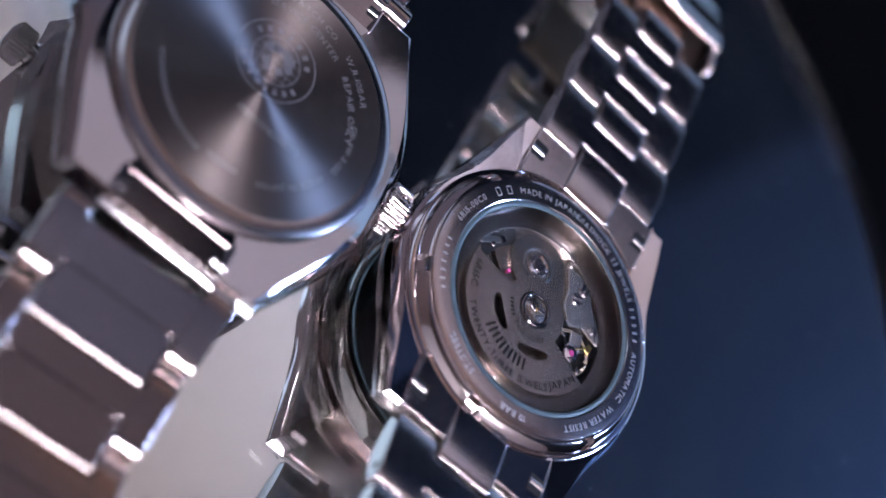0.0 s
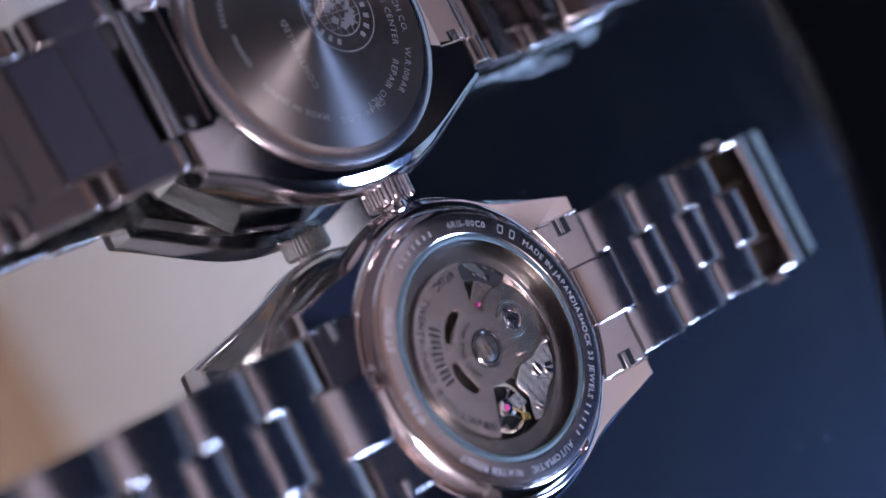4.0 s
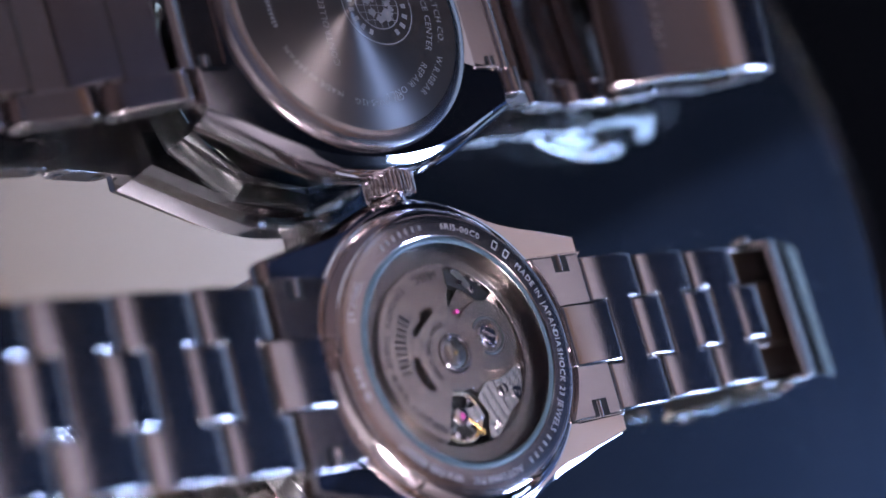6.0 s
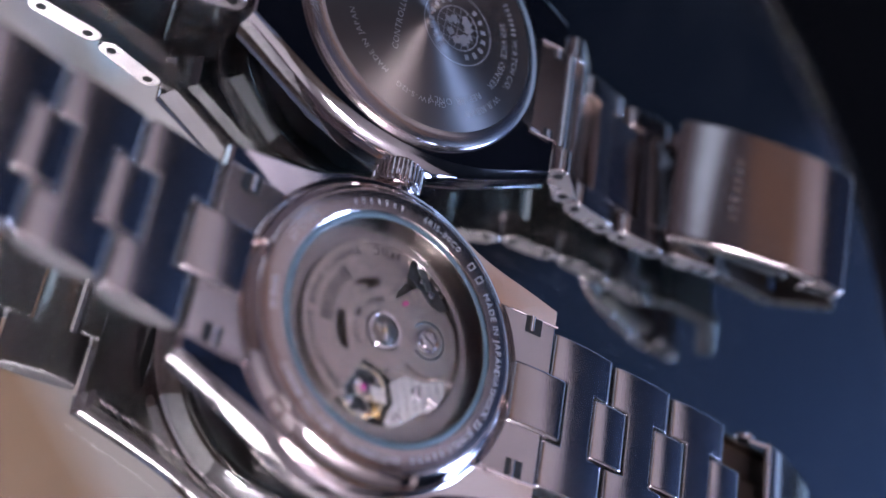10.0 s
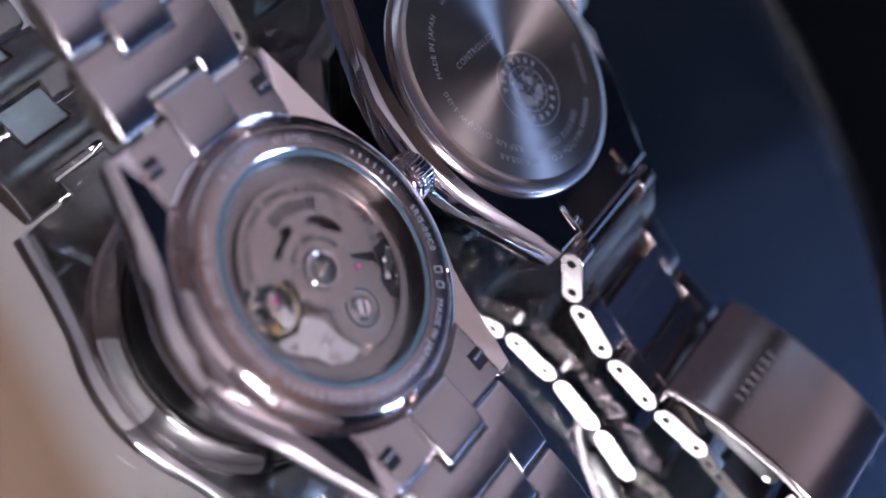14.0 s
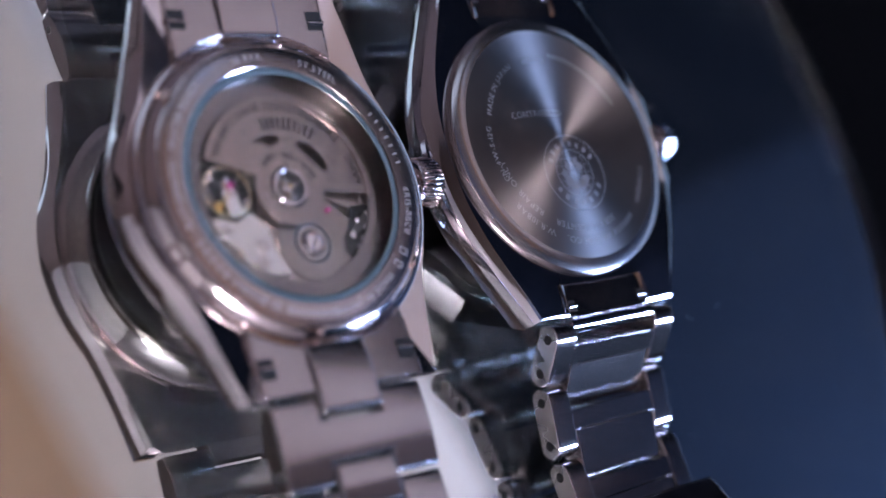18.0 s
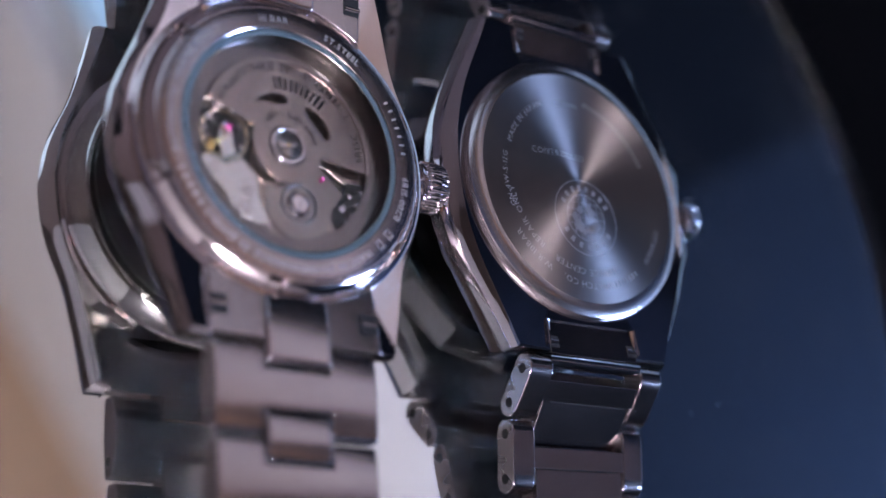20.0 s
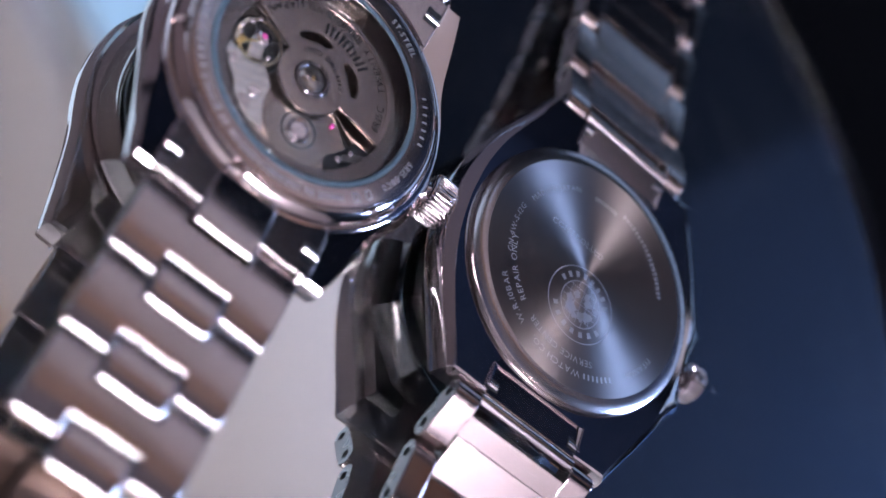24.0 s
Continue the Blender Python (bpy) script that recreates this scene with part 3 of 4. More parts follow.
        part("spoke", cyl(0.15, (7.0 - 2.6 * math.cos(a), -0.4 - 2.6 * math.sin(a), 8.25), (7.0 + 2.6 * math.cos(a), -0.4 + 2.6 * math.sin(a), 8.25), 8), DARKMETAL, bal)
    part("balance_bridge", prism([(5.9, 1.9), (7.6, 2.6), (8.1, 0.2), (7.9, -1.4), (7.2, -2.0), (6.3, -1.7), (5.9, -0.8), (6.2, 0.4)][::-1], 8.65, 9.05, 0.12, 1), COCK, mv, "bright arm over the balance")
    part("jewel_setting", lathe([(0, 9.2), (0.55, 9.22), (0.95, 9.15), (1.05, 9.05), (0, 9.05)], 28, cx=6.95, cy=-0.85), POLISHED, mv)
    part("jewel", lathe([(0, 9.38), (0.34, 9.34), (0.44, 9.2), (0, 9.2)], 20, cx=6.95, cy=-0.85), RUBY, mv, "pink ruby jewel")
    part("jewel", lathe([(0, 8.9), (0.24, 8.88), (0.3, 8.5), (0, 8.5)], 16, cx=-4.9, cy=2.6), RUBY, mv, "small pink ruby jewel")
    part("regulator", join(prism([(8.3, 0.9), (9.2, 0.7), (9.5, 1.9), (8.7, 2.1)], 8.8, 9.15, 0.1, 1), cyl(0.14, (7.4, 0.2, 9.1), (8.8, 1.4, 9.1), 10)), GOLD, mv, "yellow brass regulator")
    for x, y, r in ((8.9, -1.9, 0.4), (9.6, -0.6, 0.3), (8.2, -2.9, 0.35), (5.3, 0.9, 0.3), (9.3, 0.3, 0.22)):
        part("stud", cyl(r, (x, y, 7.9), (x, y, 8.95), 14, 0.1), POLISHED, mv)
    # winding parts by the crown: black plate for shade, bright chips of steel
    part("winding_shade", prism((ring_pts(10.44, 167, 128, 10) + ring_pts(8.5, 130, 164, 8))[::-1], 7.6, 8.56, 0), BLACK, mv, "black plate for the shade among the winding parts")
    rnd = random.Random(3)
    for x, y, r, a in ((-10.0, 3.4, 0.5, 20), (-9.3, 4.6, 0.65, 60), (-8.6, 6.4, 0.5, 100), (-8.3, 4.1, 0.4, 10), (-7.3, 5.7, 0.45, 130), (-9.6, 5.5, 0.35, 80), (-7.9, 7.0, 0.35, 40)):
        pts = [(x + r * rnd.uniform(0.6, 1.3) * math.cos(radians(a + 60 * k)), y + r * rnd.uniform(0.6, 1.3) * math.sin(radians(a + 60 * k))) for k in range(6)]
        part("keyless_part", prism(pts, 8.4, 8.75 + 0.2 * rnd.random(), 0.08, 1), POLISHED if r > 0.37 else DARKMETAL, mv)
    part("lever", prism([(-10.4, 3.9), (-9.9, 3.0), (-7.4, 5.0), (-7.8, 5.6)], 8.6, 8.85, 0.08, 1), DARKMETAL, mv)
    # rotor
    slots = ((-162, -116), (-92, -46))

    def bow(a):
        """How far a slot has opened at the angle a, 0 outside it."""
        for lo, hi in slots:
            if lo <= a <= hi:
                return math.sin(math.pi * (a - lo) / (hi - lo)) ** 0.6
        return 0.0
    steps = [-190 + 2 * k for k in range(180)]
    radii = [lambda a: 2.3, lambda a: 4.3, lambda a: 5.2 - 0.35 * bow(a), lambda a: 5.75 + 0.45 * bow(a), lambda a: 10.35]
    swept = lambda j: -189 <= steps[j] <= -23
    in_slot = lambda j: any(lo <= steps[j] < hi for lo, hi in slots)
    rotor = part("rotor", polar_plate(radii, steps, lambda i, j: i == 0 or (swept(j) and not (i == 2 and in_slot(j))), 9.25, 9.75, 0.05), ROTOR, mv, "engraved steel winding rotor with two leaf-shaped openings", even=True)
    part("rotor_rim", lathe([(9.95, 9.75), (9.95, 9.9), (10.35, 9.9), (10.4, 9.75)], 60, 170.6, 337.0), ROTOR, rotor)
    part("hub_gap", lathe([(0, 9.5), (2.32, 9.5), (2.32, 9.62), (0, 9.62)], 40), BLACK, rotor)
    part("hub_cap", lathe([(1.72, 9.6), (1.74, 9.9), (1.85, 9.97), (2.05, 9.97), (2.16, 9.88), (2.2, 9.6), (1.72, 9.6)], 48), POLISHED, rotor, "polished bearing ring")
    part("bearing", lathe([(0, 9.78), (1.5, 9.78), (1.6, 9.72), (1.6, 9.6), (0, 9.6)], 40), WHEEL, rotor, "dark bearing")
    part("hub_pin", join(prism([(-1.25, -0.2), (0.0, -0.3), (0.15, 0.3), (-0.2, 0.2)], 9.9, 10.02, 0.05, 1), prism([(-0.1, 0.0), (1.2, 0.0), (1.1, 0.45), (0.2, 0.35)], 9.9, 10.04, 0.05, 1)), POLISHED, rotor)
    part("hub_jewel", lathe([(0, 10.1), (0.22, 10.08), (0.3, 9.9), (0, 9.9)], 16), GOLD, rotor)
    for text, r, mid, h in (("TWENTY-THREE JEWELS", 9.75, -101, 0.92), ("6R15C", 9.6, -170, 1.0), ("JAPAN", 9.6, -39, 0.98)):
        part("engraving", arc_text(text, r, mid, h, 9.775, inward=False), INK, rotor, "black engraved writing", smooth=False)
    part("engraving", arc_bars(6.65, -130, -76, 1.55, 9.775, 10, 2, 0.4), INK, rotor, "black engraved writing", smooth=False)
    part("engraving", arc_bars(3.3, -168, -128, 0.6, 9.775, 5, 4, 0.4), INK, rotor, "black engraved writing", smooth=False)
    part("engraving", arc_text("TIME CORP", 4.05, -83, 0.72, 9.775, inward=False), INK, rotor, "black engraved writing", smooth=False)
    part("crown", knurl(3.05, 3.1, 34), POLISHED, w, "fluted steel crown").matrix_basis = mm(pose(-20.9, -0.4, 6.4, 0, 90, 0))
    part("crown_tube", cyl(1.6, (-18.9, -0.4, 6.4), (-19.6, -0.4, 6.4)), POLISHED, w)
    for side in (1, -1):
        steel_bracelet(w, side)
    return w


def steel_bracelet(w, side):
    """side 1: the half with the clasp; -1: the other half, which rises."""
    flip = pose(0, 0, 0, 0, 0, 0 if side > 0 else 180)
    arc = [p for p in ring_pts(17.85, 123, 57, 12) if abs(p[0]) < 9.6]
    e = part("end_link", prism([(-9.95, 14.85)] + arc + [(9.95, 14.85), (9.95, 22.3), (-9.95, 22.3)], 6.9, 10.0, 0.16, 2), STEEL, w)
    e.matrix_basis = mm(flip @ Matrix.Translation((0, 16.5, 10.0)) @ pose(0, 0, 0, 4.5) @ Matrix.Translation((0, -16.5, -10.0)))
    part("end_link_centre", curved_plate(-3.85, 3.85, 17.3, 24.8, 10.45, 3.4, 0.25, 0.4), STEEL, e)
    for sx in (-1, 1):
        part("bar_slot", box(min(sx * 7.9, sx * 9.97), max(sx * 7.9, sx * 9.97), 18.2, 20.4, 9.4, 10.06, 0), BLACK, e, "black block for the shade in the spring bar notch")
        part("lug_edge", cyl(0.16, (sx * 10.06, 16.0, 9.75), (sx * 10.06, 22.6, 9.95), 10), POLISHED, e, "bright polished edge")
        part("spring_bar", cyl(0.36, (sx * 8.1, 19.1, 9.9), (sx * 10.1, 19.1, 9.9), 12), POLISHED, e)
    rise = 0.0 if side > 0 else 11.0
    drop = -0.9 if side > 0 else 0.0
    joint = Vector((0, 22.6, 10.35))
    pitch = 9.75
    step = Vector((0, math.cos(radians(rise + drop)), math.sin(radians(rise + drop)))) * pitch
    if side > 0:
        step = Vector((0, 9.75, -0.16))
    n = 3 if side > 0 else 7
    for i in range(n):
        hw = 9.65 - 0.28 * i
        a = math.degrees(math.atan2(step.z, step.y))
        mid = joint + step * (i + 0.5)
        k = part("link", steel_link(hw, pitch), STEEL, w)
        k.matrix_basis = mm(flip @ Matrix.Translation(mid) @ pose(0, 0, 0, a))
        cw = 3.8 - 0.08 * i
        part("link_centre", curved_plate(-cw, cw, 2.25, 7.5, 0.12, 2.8, 0.26, 0.34), STEEL, k)
        for sx in (-1, 1):
            part("pin", cyl(0.5, (sx * (hw - 0.3), pitch / 2 - 2.2, -1.3), (sx * (hw + 0.03), pitch / 2 - 2.2, -1.3), 14), DARKMETAL, k)
    if side > 0:
        def shell(y):
            u = y - 60.5
            return 8.9 - 0.07 * min(u, 2.8) ** 2 - 0.392 * max(0.0, u - 2.8) - 0.008 * max(0.0, u - 2.8) ** 2
        ys = [60.5 + 0.7 * i for i in range(21)]
        cl = part("clasp", side_prism([(y, shell(y)) for y in ys] + [(y, shell(y) - 0.9) for y in ys[::-2]], -9.9, 9.9, 0.3, 3), STEEL, w, "folding steel clasp, shut, with a curved cover")
        part("clasp_floor", box(-9.4, 9.4, 52.4, 65.4, 4.6, 5.6, 0.3), BROWNED, cl, "inner face, darkened in its colour for shade")
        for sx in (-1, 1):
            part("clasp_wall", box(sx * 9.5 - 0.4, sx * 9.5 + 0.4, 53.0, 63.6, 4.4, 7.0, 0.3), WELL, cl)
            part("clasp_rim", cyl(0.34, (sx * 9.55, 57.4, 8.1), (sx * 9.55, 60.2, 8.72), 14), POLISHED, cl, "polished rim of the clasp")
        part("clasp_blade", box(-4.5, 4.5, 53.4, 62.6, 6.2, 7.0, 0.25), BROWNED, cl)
        part("clasp_rim", cyl(0.44, (-9.8, 60.2, 8.72), (9.8, 60.2, 8.72), 14), POLISHED, cl, "polished rim of the clasp")
        bars = join(*[flat_box(-5.6 + 1.3 * i, -4.9 + 1.3 * i, -0.5, 0.5, 0.02) for i in range(9)])
        bars.transform(Matrix.Translation((0, 69.0, shell(69.0))) @ pose(0, 0, 0, math.degrees(math.atan2(shell(69.5) - shell(68.5), 1.0))))
        part("clasp_engraving", bars, ETCH, cl, "etched bars", smooth=False)
        part("clasp_button", cyl(1.3, (10.0, 58, 6.6), (10.9, 58, 6.6), 20, 0.2), POLISHED, cl)
        part("clasp_button", cyl(1.3, (-10.0, 58, 6.6), (-10.9, 58, 6.6), 20, 0.2), POLISHED, cl)


def steel_link(hw, pitch):
    """One link seen from its inner side: a full-width plate with bays for the centre pieces at both ends."""
    h = pitch / 2 - 0.22
    c, b = 3.95, 2.1
    xs = [-hw, -c, c, hw]
    ys = [-h, -h * 0.88, -b - 0.8, -b, -0.8, 0.8, b, b + 0.8, h * 0.88, h]
    return grid_plate(xs, ys, lambda i, j: i != 1 or 3 <= j <= 5, lambda x, y: -0.32 * (y / h) ** 2 - 0.13 * max(0.0, abs(y / h) - 0.88) / 0.12, lambda x, y: -3.3 + 1.2 * (y / h) ** 2, 0.22)


# ---------------------------------------------------------------- titanium watch with a closed back
def smooth_line(pts, n):
    """n points along a smooth line through pts."""
    out = []
    m = len(pts) - 1
    for i in range(n + 1):
        u = m * i / n
        k = min(int(u), m - 1)
        t = u - k
        p0, p1, p2, p3 = pts[max(k - 1, 0)], pts[k], pts[k + 1], pts[min(k + 2, m)]
        out.append(tuple(0.5 * (2 * b + (c - a) * t + (2 * a - 5 * b + 4 * c - d) * t * t + (3 * b - a - 3 * c + d) * t ** 3) for a, b, c, d in zip(p0, p1, p2, p3)))
    return out


def titan_outline(side, tip, cut=17.7, guard=0.0, inner=6.95):
    """The whole plan outline from the curve of one quarter: lug tip to the middle of the flank."""
    q = [(inner, cut), (inner, tip)] + smooth_line(side, 14)
    lower = [(x, -y) for x, y in q[-2::-1]]
    right = q + lower
    left = [(-x, y) for x, y in right[::-1]]
    if guard:
        left = [(x - guard * math.exp(-((abs(y) - 5.0) / 1.6) ** 2), y) for x, y in left]
    return right + left


def stack(levels, hole=None):
    """Plan outlines (z, points) joined one over the other, closed above and below, or open in the middle: hole = radius, upper z, lower z."""
    bm = bmesh.new()
    rings = [[bm.verts.new((x, y, z(y) if callable(z) else z)) for x, y in pts] for z, pts in levels]
    if hole:
        r, za, zb, limit = hole

        def inner(pts, z):
            out = []
            for x, y in pts:
                a = min(math.atan2(abs(y), abs(x)), limit) if abs(x) > 1 else math.atan2(abs(y), abs(x))
                out.append(bm.verts.new((math.copysign(r * math.cos(a), x), math.copysign(r * math.sin(a), y), z)))
            return out
        rings = [inner(levels[0][1], za)] + rings + [inner(levels[-1][1], zb)]
        rings.append(rings[0])
    n = len(rings[0])
    for a, b in zip(rings, rings[1:]):
        for i in range(n):
            j = (i + 1) % n
            bm.faces.new((a[i], a[j], b[j], b[i]))
    if not hole:
        bm.faces.new(rings[0])
        bm.faces.new(rings[-1])
        bmesh.ops.triangulate(bm, faces=[f for f in bm.faces if len(f.verts) > 4])
    return bm


def rounded(levels, n):
    """More outlines between the given ones, along smooth lines from level to level."""
    out = []
    for k in range((len(levels) - 1) * n + 1):
        u = k / n
        i = min(int(u), len(levels) - 2)
        f = u - i
        idx = [max(i - 1, 0), i, i + 1, min(i + 2, len(levels) - 1)]
        w = [0.5 * (-f + 2 * f * f - f ** 3), 0.5 * (2 - 5 * f * f + 3 * f ** 3), 0.5 * (f + 4 * f * f - 3 * f ** 3), 0.5 * (f ** 3 - f * f)]
        pts = [(sum(w[q] * levels[idx[q]][1][m][0] for q in range(4)), sum(w[q] * levels[idx[q]][1][m][1] for q in range(4))) for m in range(len(levels[0][1]))]
        hs = [levels[q][0] for q in idx]
        out.append((lambda y, hs=hs, w=w: sum(b * (h(y) if callable(h) else h) for b, h in zip(w, hs)), pts))
    return out


def grid_plate(xs, ys, filled, top, bottom, bev):
    """A plate made of the filled cells of a grid; top(x, y) gives its upper face. Edges are rounded."""
    bm = bmesh.new()
    hi, lo = {}, {}

    def v(store, i, j, z):
        if (i, j) not in store:
            store[i, j] = bm.verts.new((xs[i], ys[j], z))
        return store[i, j]
    cells = {(i, j) for i in range(len(xs) - 1) for j in range(len(ys) - 1) if filled(i, j)}
    for i, j in sorted(cells):
        q = ((i, j), (i + 1, j), (i + 1, j + 1), (i, j + 1))
        bm.faces.new([v(hi, a, b, top(xs[a], ys[b])) for a, b in q])
        bm.faces.new([v(lo, a, b, bottom(xs[a], ys[b])) for a, b in q[::-1]])
        for (a, b), k in zip(zip(q, q[1:] + q[:1]), ((0, -1), (1, 0), (0, 1), (-1, 0))):
            if (i + k[0], j + k[1]) not in cells:
                bm.faces.new((lo[a], lo[b], hi[b], hi[a]))
    bmesh.ops.recalc_face_normals(bm, faces=bm.faces)
    es = [e for e in bm.edges if e.calc_face_angle(0) > radians(40)]
    bmesh.ops.bevel(bm, geom=es, offset=bev, segments=2, affect="EDGES", profile=0.5, clamp_overlap=True)
    return bm


def polar_plate(radii, steps, filled, z0, z1, bev):
    """A plate made of the filled cells between rings of radius radii[i](angle) and the angles steps, all the way round."""
    bm = bmesh.new()
    n = len(steps)
    hi, lo = {}, {}

    def v(store, i, j, z):
        j %= n
        if (i, j) not in store:
            r, a = radii[i](steps[j]), radians(steps[j])
            store[i, j] = bm.verts.new((r * math.cos(a), r * math.sin(a), z))
        return store[i, j]
    cells = {(i, j) for i in range(len(radii) - 1) for j in range(n) if filled(i, j)}
    for i, j in sorted(cells):
        q = ((i, j), (i + 1, j), (i + 1, j + 1), (i, j + 1))
        top = [v(hi, a, b, z1) for a, b in q]
        low = [v(lo, a, b, z0) for a, b in q]
        bm.faces.new(top)
        bm.faces.new(low[::-1])
        for k, (a, b) in enumerate(((i, j - 1), (i + 1, j), (i, j + 1), (i - 1, j))):
            if (a, b % n) not in cells:
                e = (k + 1) % 4
                bm.faces.new((low[k], low[e], top[e], top[k]))
    bmesh.ops.recalc_face_normals(bm, faces=bm.faces)
    es = [e for e in bm.edges if e.calc_face_angle(0) > radians(60)]
    bmesh.ops.bevel(bm, geom=es, offset=bev, segments=1, affect="EDGES", profile=0.5, clamp_overlap=True)
    return bm


def capsule(x0, x1, half, thick, bend=0.0):
    """A side plate with round ends, slightly bent: drawn along y, thickness in z."""
    r = thick / 2
    pts = []
    for i in range(9):
        a = math.pi / 2 - math.pi * i / 8
        pts.append((half - r + r * math.cos(a), r * math.sin(a)))
    for i in range(9):
        a = -math.pi / 2 - math.pi * i / 8
        pts.append((-(half - r) + r * math.cos(a), r * math.sin(a)))
    full = []
    for k, (y, z) in enumerate(pts):
        full.append((y, z + bend * (1 - (y / half) ** 2)))
    mid_top = [(y, r + bend * (1 - (y / half) ** 2)) for y in (-half * 0.45, 0, half * 0.45)]
    mid_bot = [(y, -r + bend * (1 - (y / half) ** 2)) for y in (half * 0.45, 0, -half * 0.45)]
    poly = full[:9] + mid_bot + full[9:] + mid_top
    return side_prism(poly, x0, x1, 0.22, 2)


def titan_link(w, m, hw=10.5, half=4.5, start=3.2):
    k = part("link", join(capsule(-hw, -7.0, half, 3.1, 0.12), capsule(7.0, hw, half, 3.1, 0.12), box(-7.2, 7.2, -half + start, half - 3.02, -1.0, 1.62, 0.08, 1)), TITAN, w)
    k.matrix_basis = mm(m)
    part("link_groove", box(-5.9, 5.9, half - 3.12, half - 3.0, 1.56, 1.66, 0), BLACK, k)
    for sx in (-1, 1):
        for y in (1.75 - half, half - 1.75):
            part("pin_hole", cyl(0.6, (sx * (hw - 0.3), y, 0.1), (sx * (hw + 0.02), y, 0.1), 16), BLACK, k)
    return k


def titanium_watch():
    w = empty("wrist_watch", "titanium wrist watch lying face down, closed turned case back, folding clasp", "watch", group="watches on the mirror")
    top = [(11.5, 21.2), (13.0, 17.8), (14.7, 14.2), (16.4, 10.0), (17.6, 5.2), (18.0, 0)]
    shoulder = [(11.75, 21.45), (13.25, 17.95), (14.95, 14.3), (16.65, 10.05), (17.85, 5.2), (18.25, 0)]
    mid = [(12.5, 21.8), (14.3, 18.2), (16.3, 14.4), (18.3, 10.0), (19.7, 5.1), (20.1, 0)]
    low = [(12.2, 20.9), (13.9, 17.4), (15.9, 13.5), (17.9, 9.2), (19.2, 4.8), (19.6, 0)]
    shrink = lambda f: [(x * f, y * f) for x, y in low]
    levels = [(9.7, titan_outline(top, 21.3)), (9.55, titan_outline(shoulder, 21.55, guard=0.5)), (8.8, titan_outline([((a + 1.06 * c) / 2.06 + 0.12, (b + d) / 2) for (a, b), (c, d) in zip(shoulder, mid)], 21.75, guard=0.9)),
              (7.5, titan_outline(mid, 21.9, guard=1.1)), (7.25, titan_outline(mid, 21.9, guard=1.1)), (4.9, titan_outline(low, 21.0)), (4.5, titan_outline(shrink(0.94), 19.8)), (3.4, titan_outline(shrink(0.9), 19.0))]
    levels = levels[:1] + rounded(levels[1:4], 5) + levels[4:]
    part("mid_case", stack(levels, (16.9, 9.51, 3.4, math.atan2(17.7, 6.95))), TITAN_POL, w, "polished titanium case with rounded flanks", angle=18)
    part("bezel", lathe([(14.5, 3.5), (18.8, 3.5), (18.9, 3.1), (18.2, 2.2), (16.8, 0.9), (16.0, 0.6), (14.5, 0.6)], 12), TITAN_POL, w, "faceted polished bezel", angle=10)
    part("crystal", lathe([(0, 0.02), (15.6, 0.02), (15.95, 0.4), (15.95, 1.6), (0, 1.6)], 96), CRYSTAL, w)
    part("dial", lathe([(0, 2.2), (15.9, 2.2), (15.9, 2.9), (0, 2.9)], 64), DIAL, w)
    b = part("case_back", lathe([(0, 10.75), (15.2, 10.75)], 200), TURNED, w, "circular turned titanium case back with engraving")
    part("case_back_rim", lathe([(15.2, 10.75), (15.6, 10.72), (16.3, 10.6), (16.9, 10.3), (17.1, 9.95), (17.1, 9.3), (15.2, 9.3)], 200), TITAN_RIM, b, "rounded rim")
    Z = 10.765
    for text, r, mid_, h in (("WATCH CO.", 12.6, 88, 0.85), ("W.R.10BAR", 12.6, 48, 0.85), ("GN-4W-S-12G", 11.5, 4, 0.75), ("MADE IN JAPAN", 11.2, -43, 0.75), ("SERVICE CENTER", 10.9, 88, 0.85), ("REPAIR ONLY", 10.9, 30, 0.85), ("TITANIUM", 12.6, 150, 0.75)):
        part("engraving", arc_text(text, r, mid_, h, Z), LETTER_T, b, "fine etched writing", smooth=False)
    part("engraving", arc_bars(12.6, 107, 128, 0.8, Z, 7, 3, 0.42), LETTER_T, b, "fine etched writing", smooth=False)
    part("engraving", arc_bars(11.6, -158, -100, 0.6, Z, 19, 6, 0.42), LETTER_T, b, "fine etched writing", smooth=False)
    part("engraving", arc_bars(10.9, -96, -76, 0.6, Z, 8, 8, 0.42), LETTER_T, b, "fine etched writing", smooth=False)
    line = arc_text("CONTROLLED", 60.0, 90, 0.85, Z)
    line.transform(Matrix.Translation((3.0, -63.6, 0)))
    for v in line.verts:
        v.co.x, v.co.y = -v.co.x + 6.0, -v.co.y - 7.2
    part("engraving", line, LETTER_T, b, "fine etched writing", smooth=False)
    # globe emblem: plain rings and land shapes
    gx, gy = -0.4, 4.1
    em = [lathe([(r0, Z), (r1, Z)], 64, cx=gx, cy=gy) for r0, r1 in ((4.9, 5.05), (2.95, 3.1))]
    for k in range(-2, 3):
        y = k * 0.95
        hwid = math.sqrt(max(0.1, 2.95 ** 2 - y * y))
        em.append(flat_box(gx - hwid, gx + hwid, gy + y - 0.04, gy + y + 0.04, Z))
        em.append(flat_box(gx + y - 0.04, gx + y + 0.04, gy - hwid, gy + hwid, Z))
    part("emblem", join(*em), EMBLEM, b, "round globe emblem", smooth=False)
    rnd = random.Random(11)
    land = []
    for cx, cy, r in ((-1.3, 1.0, 0.95), (-0.5, 1.5, 0.7), (-1.0, -0.7, 0.8), (-0.6, -1.5, 0.6), (1.2, 1.1, 1.0), (1.7, 0.1, 0.7), (0.9, -1.0, 0.6), (0.4, 1.9, 0.5)):
        bm = bmesh.new()
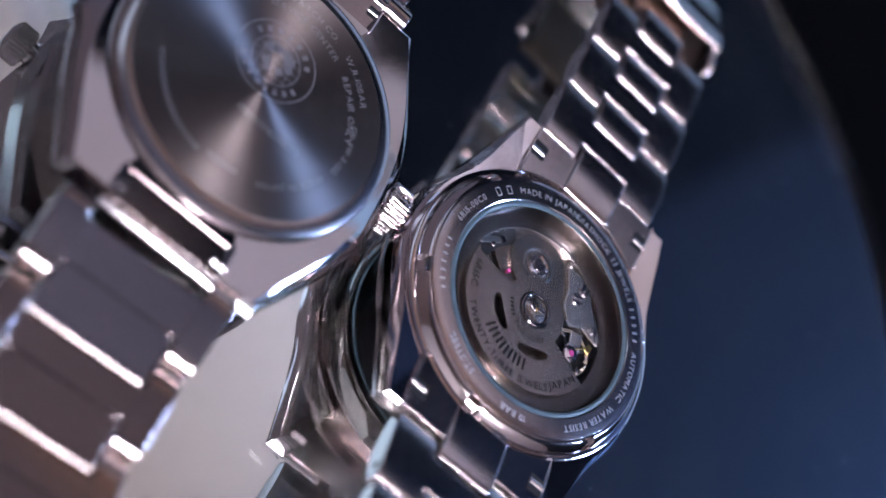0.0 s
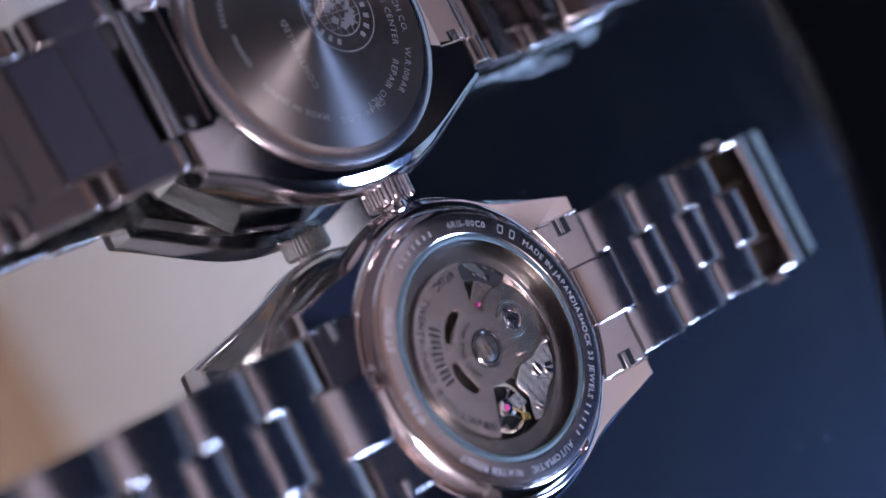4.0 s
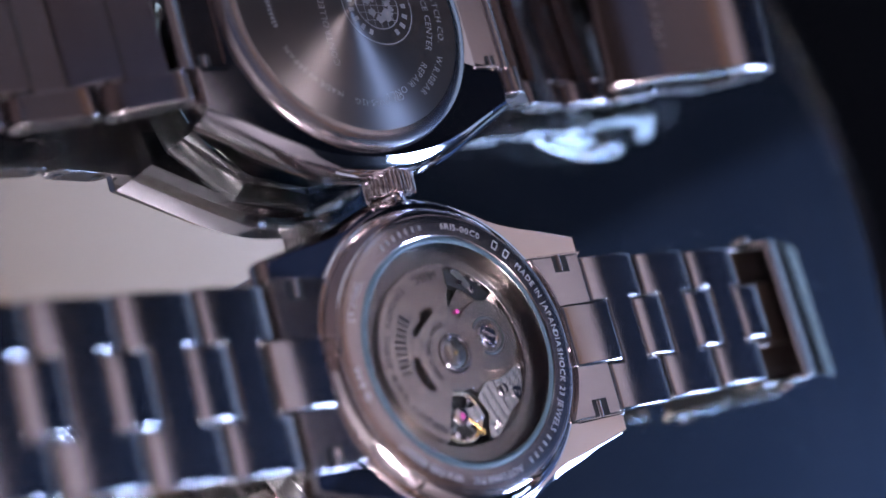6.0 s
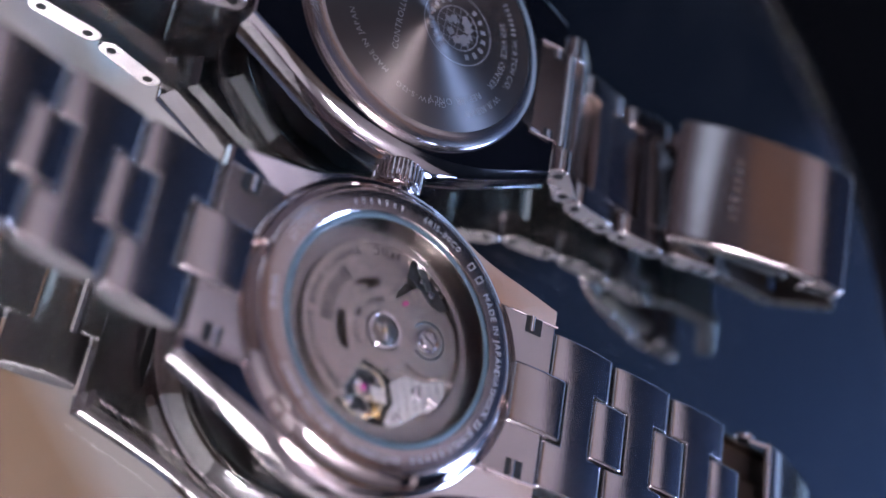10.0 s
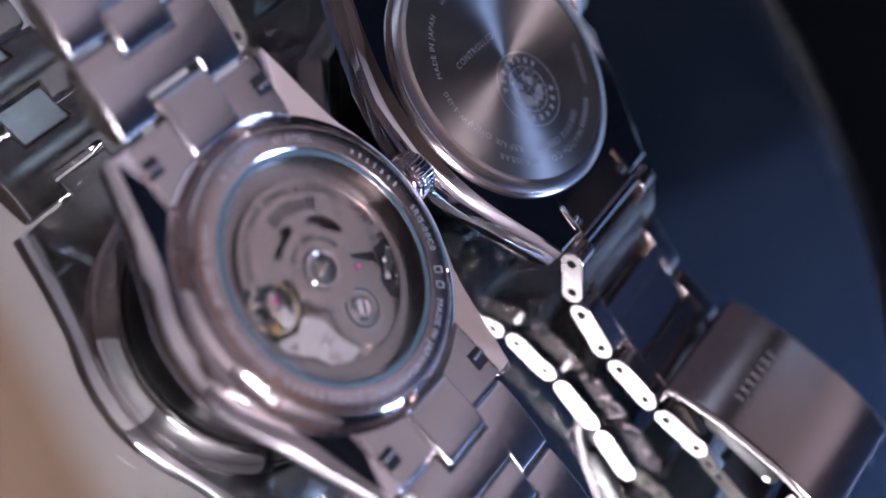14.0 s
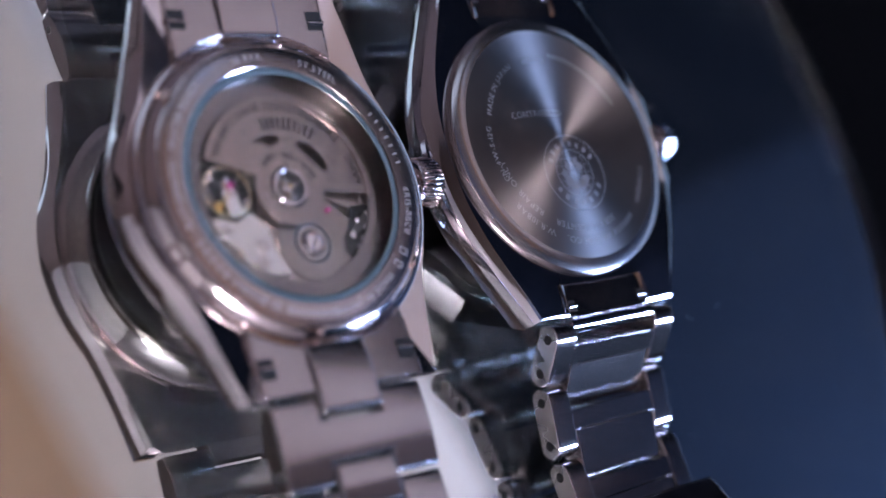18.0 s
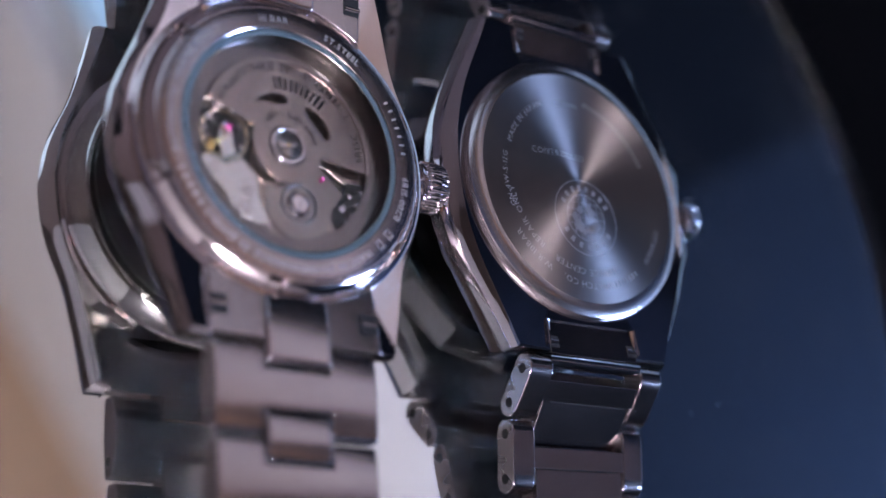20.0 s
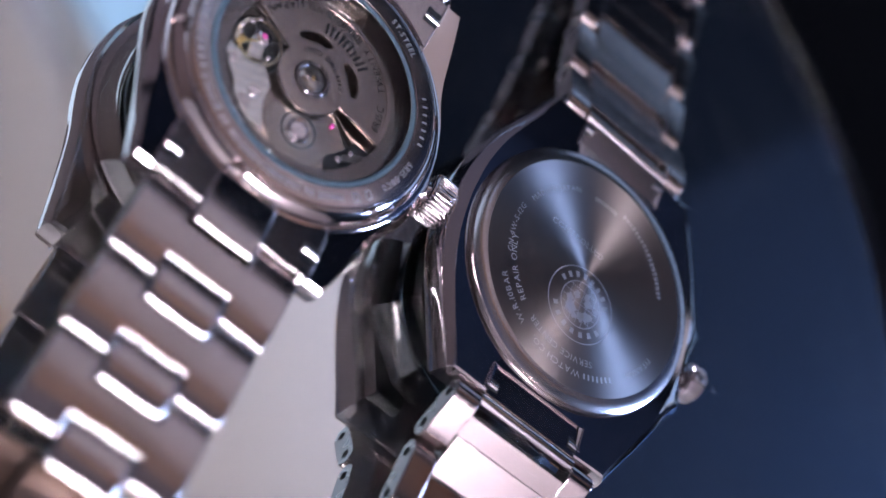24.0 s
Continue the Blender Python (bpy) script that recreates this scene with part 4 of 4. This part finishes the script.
        bm.faces.new([bm.verts.new((gx + cx + r * rnd.uniform(0.55, 1.1) * math.cos(t), gy + cy + r * rnd.uniform(0.55, 1.1) * math.sin(t), Z + 0.004)) for t in [math.tau * i / 14 for i in range(14)]])
        land.append(bm)
    part("emblem_land", join(*land), EMBLEM, b, "fine etched writing", smooth=False)
    for a0, a1, n, s in ((20, 160, 7, 1), (200, 340, 8, 2)):
        bars = arc_bars(3.55, a0, a1, 0.8, Z, n, s, 0.42)
        bars.transform(Matrix.Translation((gx, gy, 0)))
        part("engraving", bars, EMBLEM, b, "fine etched writing", smooth=False)
    part("crown", knurl(2.5, 2.8, 30), TITAN_POL, w, "fluted titanium crown").matrix_basis = mm(pose(-21.7, 0, 7.0, 0, 90, 0))
    part("crown_tube", cyl(1.4, (-19.6, 0, 7.0), (-21.2, 0, 7.0)), TITAN_POL, w)
    part("crown_cap", lathe([(0, -23.5), (1.4, -23.4), (1.9, -23.1), (0, -23.1)], 24), TITAN_POL, w).matrix_basis = mm(Matrix.Translation((0, 0, 7.0)) @ pose(0, 0, 0, 0, 90, 0))
    for side in (1, -1):
        titan_bracelet(w, side)
    return w


def clasp_cover():
    """A long plate, flat in its middle, bent down towards both ends."""
    top = []
    for i in range(29):
        u = 2 * i / 28 - 1
        top.append((13.5 + 13.5 * u, 1.3 - (2.0 if u < 0 else 2.6) * (max(0.0, abs(u) - 0.2) / 0.8) ** 2))
    return side_prism(top + [(y, z - 1.6) for y, z in top[::-4]], -9.5, 9.3, 0.72, 4)


def titan_bracelet(w, side):
    flip = pose(0, 0, 0, 0, 0, 0 if side > 0 else 180)
    arc = [p for p in ring_pts(17.45, 113, 67, 10) if abs(p[0]) < 6.8]
    e = part("end_link", prism([(-6.9, 16.05)] + arc + [(6.9, 16.05), (6.9, 21.9), (-6.9, 21.9)], 6.4, 9.3, 0.1, 1), TITAN, w)
    e.matrix_basis = mm(flip @ Matrix.Translation((0, 17.0, 9.3)) @ pose(0, 0, 0, 5.5) @ Matrix.Translation((0, -17.0, -9.3)))
    part("hinge_bar", cyl(0.85, (-7.1, 22.6, 8.6), (7.1, 22.6, 8.6), 24), TITAN_POL, e, "polished round bar")
    for sx in (-1, 1):
        part("bar_slot", box(min(sx * 5.5, sx * 6.95), max(sx * 5.5, sx * 6.95), 19.7, 21.1, 9.0, 9.37, 0), BLACK, e, "black block for the shade in the spring bar notch")
        part("spring_bar", cyl(0.34, (sx * 5.6, 20.4, 9.2), (sx * 7.0, 20.4, 9.2), 12), TITAN_POL, e)
        part("lug_edge", box(min(sx * 6.93, sx * 7.2), max(sx * 6.93, sx * 7.2), 17.6, 21.0, 9.6, 9.78, 0.07, 1), TITAN_POL, e, "thin polished edge")
    # hinge points of the links, one after the other: (x shift, y, z)
    if side > 0:
        joints = [(0, 22.2, 9.6), (0, 28.4, 4.1), (-0.1, 37.3, 2.6), (-0.3, 46.3, 2.9), (-0.6, 55.3, 4.5)]
    else:
        joints = [(0, 22.2, 8.6), (-0.4, 31.6, 5.0), (-0.9, 41.6, 3.4), (-1.5, 51.8, 2.8), (-2.1, 62.0, 2.6), (-2.7, 72.2, 2.5)]
    for i, (a, b) in enumerate(zip(joints, joints[1:])):
        a, b = Vector(a), Vector(b)
        d = b - a
        rx = math.degrees(math.atan2(d.z, math.hypot(d.x, d.y)))
        rz = math.degrees(math.atan2(-d.x, d.y))
        m = flip @ Matrix.Translation((a + b) / 2) @ pose(0, 0, 0, 0, 0, rz) @ pose(0, 0, 0, rx)
        k = titan_link(w, m, 10.5 - 0.22 * i, d.length / 2 - 0.15, 3.2 if i else 2.2)
        nxt = joints[i + 2] if i + 2 < len(joints) else None
        if nxt is not None:
            d2 = Vector(nxt) - b
            rx2 = 0.88 * rx + 0.12 * math.degrees(math.atan2(d2.z, d2.y))
            c = part("link_centre", side_prism([(-3.1, 1.62), (2.5, 1.55), (2.68, 1.47), (2.8, 1.3), (2.85, 0.4), (2.7, -0.4), (2.0, -1.2), (-3.1, -1.2)], -6.8, 6.8, 0.10, 1), TITAN, k)
            c.matrix_basis = mm(m.inverted() @ flip @ Matrix.Translation(b) @ pose(0, 0, 0, 0, 0, rz) @ pose(0, 0, 0, rx2))
    if side > 0:
        # clasp: a shut cover that leans up, with folded blades below it
        cover = part("clasp", join(clasp_cover(), *[box(x0, x0 + 0.9, 20.5, 26.3, -3.6, -0.9, 0.25) for x0 in (-9.5, 8.4)]), TITAN, w, "brushed titanium clasp cover, leaning up")
        cover.matrix_basis = mm(pose(-0.3, 44.0, 7.9) @ pose(0, 0, 0, 0, 5.5, 0) @ pose(0, 0, 0, 19))
        for sx in (-1, 1):
            part("clasp_slot", box(min(sx * 9.2, sx * 9.52), max(sx * 9.2, sx * 9.52), 21.6, 25.4, -2.6, -1.6, 0), BLACK, cover)
            part("clasp_lever", capsule(sx * 8.4 - 0.5, sx * 8.4 + 0.5, 6.0, 2.4, 0.1), DARKMETAL, cover, "dark push lever").matrix_basis = mm(pose(0, 12.5, -1.6, -6))
            part("clasp_pin", cyl(0.6, (sx * 8.9, 17.2, -2.2), (sx * 9.15, 17.2, -2.2), 16, 0.08), TITAN_POL, cover)
        bars = join(*[flat_box(-4.5 + 1.45 * i, -3.8 + 1.45 * i, 7.5, 8.8, 1.32) for i in range(7)])
        part("clasp_engraving", bars, ETCH, cover, "etched bars", smooth=False)
        for y0, z0, y1, z1, xs in ((3.2, -3.2, 11.6, -8.2, 8.4), (12.6, -8.8, 20.0, -11.2, 8.1), (21.0, -11.0, 27.4, -7.4, 8.0)):
            dy, dz = y1 - y0, z1 - z0
            L = math.hypot(dy, dz)
            for sx in (-1, 1):
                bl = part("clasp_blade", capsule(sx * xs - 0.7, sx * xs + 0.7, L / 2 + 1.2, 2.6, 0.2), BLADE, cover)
                bl.matrix_basis = mm(Matrix.Translation((0, (y0 + y1) / 2, (z0 + z1) / 2)) @ pose(0, 0, 0, math.degrees(math.atan2(dz, dy))))
                for q in (-1, 1):
                    part("pin_hole", cyl(0.6, (sx * (xs + 0.5), q * (L / 2 - 0.6), 0), (sx * (xs + 0.74), q * (L / 2 - 0.6), 0), 12), BLACK, bl)
            pl = part("clasp_plate", box(-xs + 0.6, xs - 0.6, -L / 2, L / 2, -0.5, 0.4, 0.2), BLADE, cover, "dull inner plate, shade put into its colour")
            pl.matrix_basis = mm(Matrix.Translation((0, (y0 + y1) / 2, (z0 + z1) / 2)) @ pose(0, 0, 0, math.degrees(math.atan2(dz, dy))))


STEEL_AT = pose(0.0177, 0.0062, 0, 0, 0, 26.15)
TITAN_AT = pose(-0.0183, -0.0147, 0, 0, 0, 27.2)
steel = steel_watch()
titan = titanium_watch()


def motions():
    times = [0.5 * i for i in range(49)]
    for thing, at in ((disc, Matrix.Identity(4)), (dust, Matrix.Identity(4)), (steel, STEEL_AT), (titan, TITAN_AT)):
        walk(thing, [(t, turn(t) @ at) for t in times])


motions()
